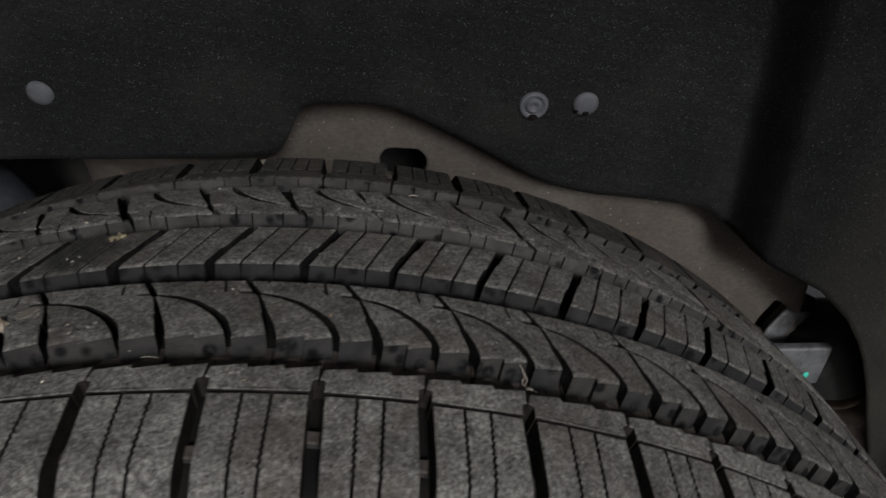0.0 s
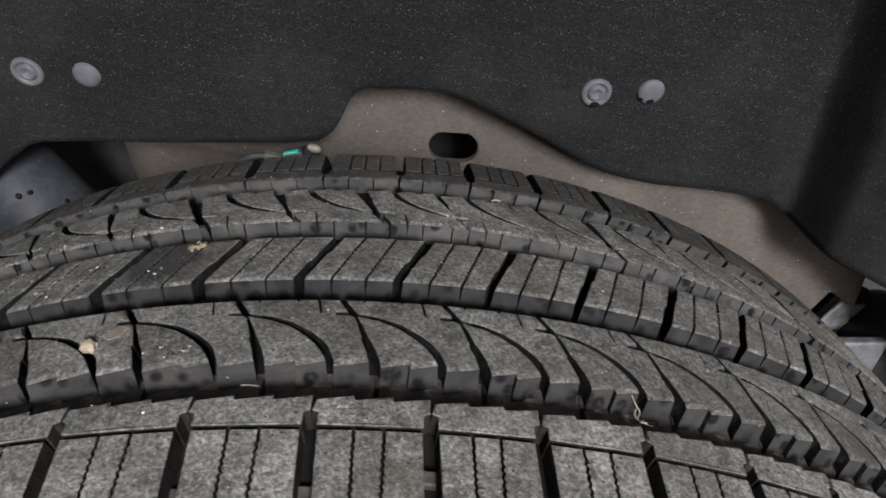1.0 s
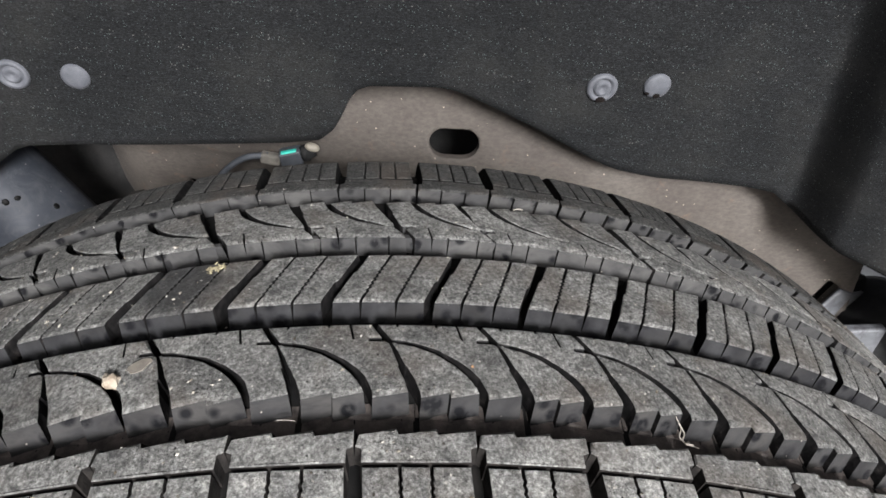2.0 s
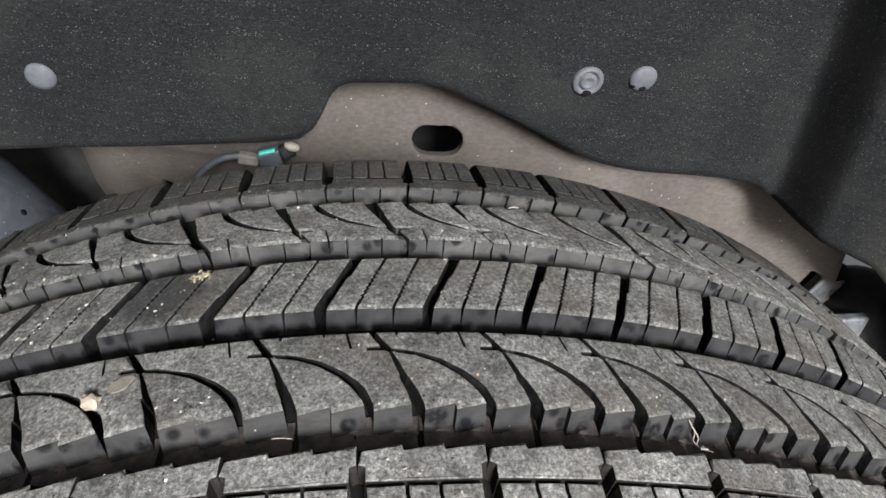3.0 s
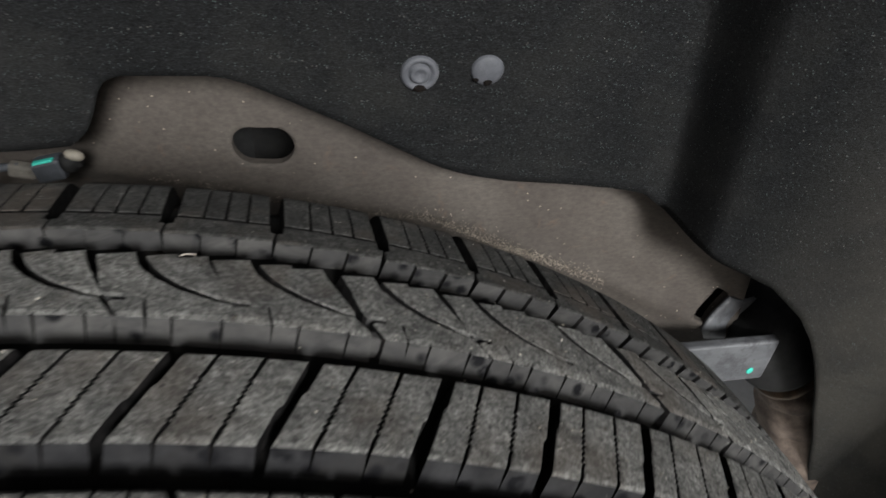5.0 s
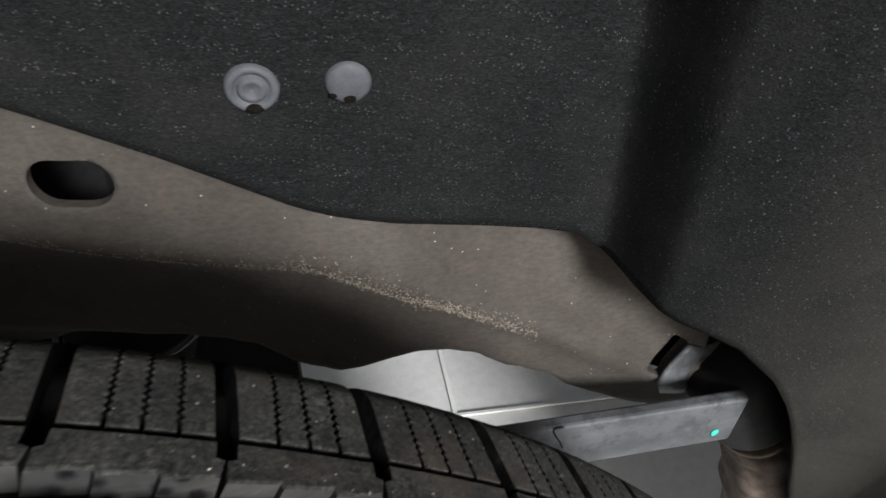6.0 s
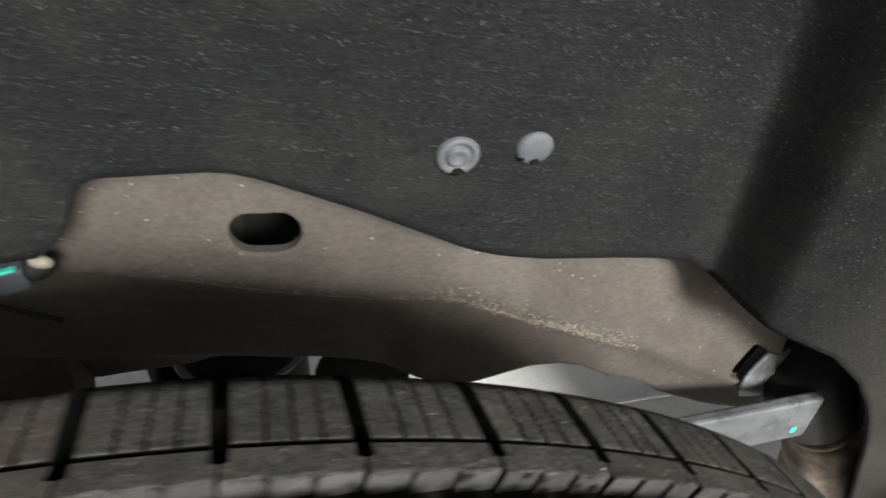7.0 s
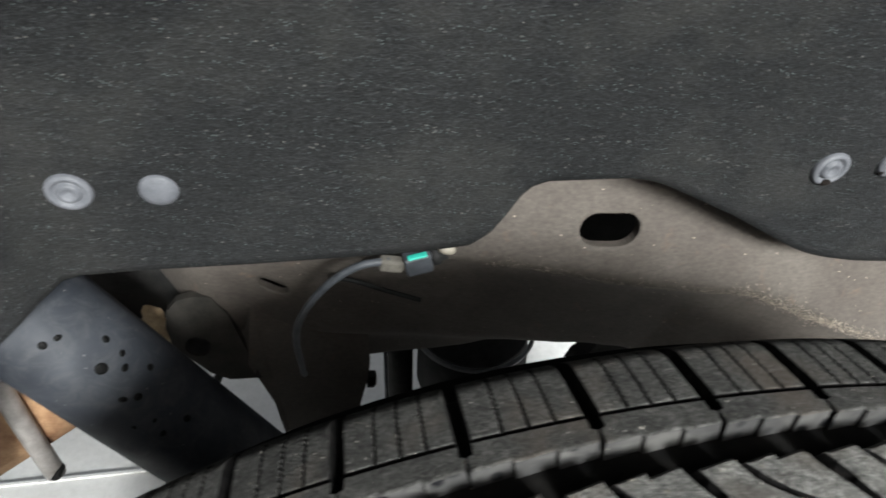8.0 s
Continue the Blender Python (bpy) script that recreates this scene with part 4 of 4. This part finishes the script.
# ---- cable with its connector, on the chassis rail ----
def cable():
    top = thing("sensor_cable", "grey cable with a teal-marked plug on the chassis rail", "cable")
    bm = bmesh.new()
    tube(bm, smooth_line([(-0.165, 0.504, 0.683), (-0.183, 0.504, 0.681), (-0.201, 0.506, 0.668), (-0.216, 0.509, 0.648), (-0.2255, 0.516, 0.624), (-0.2290, 0.527, 0.597), (-0.2300, 0.542, 0.567), (-0.2312, 0.556, 0.543), (-0.2322, 0.570, 0.520), (-0.2326, 0.590, 0.498), (-0.2326, 0.610, 0.480)]), 0.0025, 10)
    part("sheath", bm, CABLE, top, smooth=True)
    m = pose(-0.148, 0.505, 0.681, 0, -10, 4)
    bm = bmesh.new()
    box(bm, m, 0.017, 0.012, 0.014, 0.002)
    plug = part("plug", bm, CABLE, top)
    bm = bmesh.new()
    box(bm, m @ pose(0.0, -0.0045, 0.0072), 0.0118, 0.0042, 0.0016, 0.0006)
    part("mark", bm, TEAL, plug, "teal paint mark")
    bm = bmesh.new()
    box(bm, pose(-0.164, 0.505, 0.680, 0, 14, 4), 0.015, 0.008, 0.009, 0.002)
    part("sleeve", bm, mat_plain("taped_sleeve", (0.08, 0.073, 0.062), (0.15, 0.138, 0.118), 0.8, 150), top, "dusty taped sleeve")
    bm = bmesh.new()
    lathe(bm, axis_to((-0.140, 0.506, 0.683), (-0.127, 0.507, 0.687)), [(0.0, 0.0), (0.006, 0.0), (0.0065, 0.002), (0.0065, 0.005), (0.005, 0.006), (0.005, 0.010), (0.0, 0.010)], 20)
    part("collar", bm, BLACK, top, "black collar", smooth=True)
    bm = bmesh.new()
    bmesh.ops.create_icosphere(bm, subdivisions=2, radius=1, matrix=pose(-0.131, 0.502, 0.691, 0, 20, 0) @ Matrix.Diagonal((0.006, 0.004, 0.0035, 1)))
    part("cap", bm, NATURAL, top, "cream plastic cap", smooth=True)
    bm = bmesh.new()
    tube(bm, smooth_line([(-0.203, 0.538, 0.644), (-0.19, 0.535, 0.645), (-0.165, 0.530, 0.637), (-0.143, 0.525, 0.631)]), 0.0018, 8)
    part("tie", bm, BLACK, top, "thin black cable tie", smooth=True)
    return top


cable()


# ---- link arm and its bush beside the front end of the rail ----
def link_arm():
    top = thing("link_arm", "weathered galvanised link arm with a green paint dot", "suspension arm")
    bm = bmesh.new()
    box(bm, pose(0.241, 0.4515, 0.5200, 0, 0.5, 2), 0.236, 0.009, 0.044, 0.0022)
    arm = part("bar", bm, GALV, top)
    bm = bmesh.new()
    bmesh.ops.create_icosphere(bm, subdivisions=2, radius=1, matrix=pose(0.3433, 0.4500, 0.5094, 0, 0, 2) @ Matrix.Diagonal((0.0030, 0.0007, 0.0036, 1)))
    part("dot", bm, TEAL, arm, "green paint dot", smooth=True)
    bm = bmesh.new()
    tube(bm, smooth_line([(0.2292, 0.4466, 0.5420), (0.2232, 0.4464, 0.5412), (0.2250, 0.4463, 0.5350), (0.2285, 0.4463, 0.5290), (0.2320, 0.4464, 0.5210)]), 0.0006, 6)
    part("scratch", bm, BLACK, arm, "thin black curl of dirt", smooth=True)
    bush = axis_to((0.3640, 0.492, 0.5380), (0.4040, 0.487, 0.4760))
    bm = bmesh.new()
    lathe(bm, bush, [(0.0, -0.004), (0.024, -0.004), (0.032, 0.0), (0.0360, 0.008), (0.0350, 0.020), (0.0370, 0.024), (0.0375, 0.050), (0.036, 0.068), (0.034, 0.074), (0.0, 0.078)], 40)
    part("bush", bm, BLACK, top, "black rubber bush", smooth=True)
    lip = axis_to((0.4080, 0.487, 0.4760), (0.4700, 0.487, 0.4330))
    low = axis_to((0.4220, 0.486, 0.4650), (0.4580, 0.481, 0.3800))
    bm = bmesh.new()
    lathe(bm, lip, [(0.0300, 0.000), (0.0345, 0.001), (0.0362, 0.004), (0.0345, 0.007), (0.0300, 0.008)], 40)
    part("bush_lip", bm, COPPER, top, "coppery bush lip", smooth=True)
    bm = bmesh.new()
    lathe(bm, low, [(0.0, 0.008), (0.0290, 0.008), (0.0330, 0.014), (0.0335, 0.024), (0.0300, 0.031), (0.0340, 0.040), (0.0365, 0.060), (0.0350, 0.068), (0.0385, 0.078), (0.0400, 0.110), (0.0380, 0.150), (0.0, 0.150)], 44)
    for v in bm.verts:
        v.co += 0.0035 * Vector((noise.noise(v.co * 42), noise.noise(v.co * 42 + Vector((5, 0, 0))), 0.4 * noise.noise(v.co * 60)))
    part("boot", bm, RUSTY_DARK, top, "crumpled rusty brown boot under the bush", smooth=True)
    bm = bmesh.new()
    lathe(bm, axis_to((0.462, 0.488, 0.370), (0.520, 0.512, 0.218)), [(0.0, 0.0), (0.022, 0.003), (0.029, 0.018), (0.032, 0.06), (0.034, 0.165), (0.0, 0.17)], 36)
    part("bracket_foot", bm, RUSTY_DARK, top, "rusty brown lower end of the housing", smooth=True)
    return top


link_arm()


# ---- air spring, rod, axle and pipe behind the tyre ----
def air_spring():
    top = thing("air_spring", "black rubber air spring under the chassis rail", "spring")
    cx, cy = -0.069, 0.662
    bm = bmesh.new()
    lathe(bm, pose(cx, cy, 0.10), [(0.0, 0.0), (0.045, 0.0), (0.048, 0.14), (0.058, 0.18), (0.059, 0.22), (0.050, 0.255), (0.050, 0.27), (0.058, 0.30), (0.057, 0.345), (0.048, 0.365), (0.0, 0.365)], 56)
    part("bellows", bm, BLACK, top, smooth=True)
    # rim as a thin pale ring: its highlight is put into the colour
    bm = bmesh.new()
    tube(bm, [(cx + 0.060 * math.cos(2 * math.pi * k / 64), cy + 0.060 * math.sin(2 * math.pi * k / 64), 0.466) for k in range(65)], 0.0024, 10)
    part("top_ring", bm, GALV, top, "thin rim of the air spring, pale for the highlight on it", smooth=True)
    bm = bmesh.new()
    lathe(bm, pose(cx, cy, 0.462), [(0.0, 0.0), (0.056, 0.0), (0.054, 0.006), (0.035, 0.012), (0.035, 0.20), (0.0, 0.20)], 40)
    part("cap", bm, BLACK, top, smooth=True)
    return top


air_spring()


def stop_rod():
    top = thing("stop_rod", "black upright rod with a thin grey pipe beside it", "rod")
    bm = bmesh.new()
    lathe(bm, pose(-0.1437, 0.674, 0.0), [(0.0, 0.0), (0.0136, 0.0), (0.0136, 0.50), (0.006, 0.51), (0.006, 0.54), (0.0, 0.54)], 24)
    part("shaft", bm, BLACK, top, smooth=True)
    bm = bmesh.new()
    tube(bm, [(-0.1595, 0.674, 0.0), (-0.1592, 0.674, 0.25), (-0.1595, 0.675, 0.56)], 0.0019, 10)
    part("pipe", bm, CABLE, top, "thin grey pipe", smooth=True)
    return top


stop_rod()


def axle():
    top = thing("axle_beam", "rusty orange-brown axle beam end", "axle")
    bm = bmesh.new()
    box(bm, pose(-0.500, 0.640, 0.436, 0, -33, 4), 0.30, 0.07, 0.078, 0.014)
    part("beam", bm, RUST, top)
    bm = bmesh.new()
    for x, z, w, h, seed in ((-0.3450, 0.5600, 0.0095, 0.0175, 2), (-0.3400, 0.5500, 0.0070, 0.0100, 5), (-0.3435, 0.5330, 0.0075, 0.0070, 9)):
        made = bmesh.ops.create_icosphere(bm, subdivisions=3, radius=1)["verts"]
        for v in made:
            v.co *= 1 + 0.45 * noise.noise(v.co * 1.9 + Vector((seed, 0, 0)))
            v.co = Vector((x + w * v.co.x, 0.600 + 0.004 * v.co.y, z + h * v.co.z))
    part("perch", bm, TAN, top, "tan spring perch with a ragged edge", smooth=True)
    return top


axle()

bm = bmesh.new()
tube(bm, smooth_line([(-0.49, 0.60, 0.72), (-0.478, 0.600, 0.60), (-0.476, 0.600, 0.535), (-0.478, 0.600, 0.486), (-0.476, 0.600, 0.433), (-0.473, 0.600, 0.382)]), 0.0088, 14)
pipe = tagged(part("brake_pipe", bm, PIPE, None, smooth=True), "dull white pipe with a dark open end beside the axle", "pipe")
# black disc standing in for the dark mouth of the open pipe
bm = bmesh.new()
lathe(bm, axis_to((-0.4715, 0.598, 0.388), (-0.4600, 0.598, 0.379)), [(0.0, 0.0), (0.0078, 0.0), (0.0084, 0.003), (0.0070, 0.006), (0.0, 0.006)], 20)
part("stopper", bm, BLACK, pipe, "black disc for the dark inside the open end", smooth=True)


# ---- bits caught on the tread ----
def stone(name, label, category, deg, y, size, material, lift=0.3, seed=1):
    """A small angular stone lying at deg and y on the tread."""
    rnd = random.Random(seed)
    p = on_tyre(deg, y)
    bm = bmesh.new()
    bmesh.ops.create_icosphere(bm, subdivisions=2, radius=1)
    for v in bm.verts:
        v.co *= 1 + 0.55 * noise.noise(v.co * 1.3 + Vector((seed, 0, 0)))
    up = Matrix.Translation(p) @ Matrix.Rotation(radians(deg), 4, "Y") @ Matrix.Translation((0, 0, size[2] * lift)) @ pose(0, 0, 0, 0, 0, rnd.uniform(-40, 40)) @ Matrix.Diagonal((*size, 1))
    bm.transform(up)
    return tagged(part(name, bm, material), label, category)


stone("pebble", "pale cream pebble wedged in a tread groove", "stone", -10.65, 0.1985, (0.0030, 0.0023, 0.0023), STONE, 0.1, 3)
stone("grit", "tiny orange grain in a tread groove", "stone", 5.06, 0.1976, (0.0005, 0.0005, 0.0005), RUST, -0.3, 4)
stone("grit", "tiny white grain in a tread groove", "stone", 5.74, 0.1915, (0.0006, 0.0006, 0.0006), STONE, -1.5, 5)

# thin scrap of dry leaf, pressed flat beside the pebble
bm = bmesh.new()
rims = [[bm.verts.new(on_tyre(-9.60 + 0.48 * math.cos(a) * (1 + 0.2 * math.sin(3 * a)), 0.2030 + 0.0024 * math.sin(a) + 0.0011 * math.cos(a), -lift)) for a in (2 * math.pi * k / 18 for k in range(18))] for lift in (-0.0003, 0.0004)]
bm.faces.new(rims[1])
bm.faces.new(rims[0][::-1])
for k in range(18):
    bm.faces.new((rims[0][k], rims[0][(k + 1) % 18], rims[1][(k + 1) % 18], rims[1][k]))
tagged(part("leaf_scrap", bm, LEAF), "small tan scrap of dry leaf on the tread", "debris")

rnd = random.Random(21)
bm = bmesh.new()
for _ in range(34):
    d, y = rnd.gauss(-7.7, 0.26), rnd.gauss(0.2464, 0.0011)
    bmesh.ops.create_icosphere(bm, subdivisions=1, radius=rnd.uniform(0.0002, 0.00048), matrix=Matrix.Translation(on_tyre(d, y, -0.0002)) @ pose(0, 0, 0, rnd.uniform(-25, 25), rnd.uniform(-25, 25), rnd.uniform(0, 180)) @ Matrix.Diagonal((2.6, 0.9, 0.5, 1)))
tagged(part("straw_crumbs", bm, STRAW), "yellow straw crumbs lying on the tread", "debris", kind="stuff")


def inside(p, line):
    """Whether the point p lies in the closed outline."""
    odd = False
    for (ax, ay), (bx, by) in zip(line, line[1:] + line[:1]):
        if (ay > p[1]) != (by > p[1]) and p[0] < ax + (bx - ax) * (p[1] - ay) / (by - ay):
            odd = not odd
    return odd


def road_grit():
    """Sand and crumbs of dried earth scattered on the tread faces, thicker in drifts."""
    verts, faces = [], []
    rnd = random.Random(33)
    for line in FACES:
        us, ys = [p[0] for p in line], [p[1] for p in line]
        wide, deep = max(us) - min(us), max(ys) - min(ys)
        for _ in range(int(wide * radians(1) * TR * deep * 105000) + 1):
            d, y = rnd.uniform(min(us), max(us)), rnd.uniform(min(ys) + 0.001, max(ys) - 0.001)
            drift = noise.noise((d * 0.22, y * 34, 2.4)) + 0.5 * noise.noise((d * 1.1, y * 160, 7.1)) + (0.5 if -19 < d < -8 and 0.225 < y < 0.275 else 0.0)
            share = 0.25 if y > 0.305 else 1.0   # little stays on the steep inner shoulder
            if rnd.random() > share * (0.30 + 0.75 * drift) or not inside((d, y), line):
                continue
            r = 0.00014 + 0.00034 * rnd.random() ** 3 * share + (0.00025 if share == 1.0 and rnd.random() < 0.015 else 0.0)
            turn = Matrix.Translation(on_tyre(d, y, -0.2 * r)) @ pose(0, 0, 0, rnd.uniform(0, 90), d, rnd.uniform(0, 180)) @ Matrix.Diagonal((rnd.uniform(1.0, 1.9), rnd.uniform(0.8, 1.2), rnd.uniform(0.5, 0.9), 1))
            n = len(verts)
            for c in ((1, 0, 0), (0, 1, 0), (-1, 0, 0), (0, -1, 0), (0.1, 0.2, 1), (-0.1, 0, -1)):
                verts.append(turn @ (Vector(c) * r * rnd.uniform(0.75, 1.25)))
            for k in range(4):
                faces.append((n + k, n + (k + 1) % 4, n + 4))
                faces.append((n + (k + 1) % 4, n + k, n + 5))
    me = bpy.data.meshes.new("road_grit")
    me.from_pydata(verts, [], faces)
    me.materials.append(mat_grit())
    return tagged(new("road_grit", me), "pale sand and brown earth crumbs on the tread", "debris", kind="stuff")


road_grit()


def fibre(label, pts, r):
    bm = bmesh.new()
    tube(bm, smooth_line([on_tyre(d, y, -h) for d, y, h in pts]), r, 6)
    return tagged(part("fibre", bm, FLUFF, None, smooth=True), label, "fibre")


fibre("short white fibre lying on the tread", [(8.65, 0.2866, 0.0006), (8.9, 0.2870, 0.0012), (9.25, 0.2876, 0.0008)], 0.00024)
fibre("pale hair in the wide tread groove", [(-3.2, 0.1826, -0.004), (-2.8, 0.1822, -0.0035), (-2.4, 0.1821, -0.004)], 0.00014)
fibre("white fluff caught on a torn tread edge", [(14.3, 0.1875, -0.001), (14.6, 0.1850, -0.003), (14.5, 0.1825, -0.004), (14.9, 0.1805, -0.004), (15.2, 0.1790, -0.003)], 0.00016)
fibre("frayed end of white fluff on a torn tread edge", [(14.45, 0.1862, -0.002), (14.75, 0.1838, -0.0035), (14.62, 0.1818, -0.004), (14.75, 0.1800, -0.004)], 0.00020)
fibre("frayed end of white fluff on a torn tread edge", [(14.9, 0.1812, -0.004), (14.7, 0.1803, -0.0035), (14.95, 0.1796, -0.003)], 0.00045)
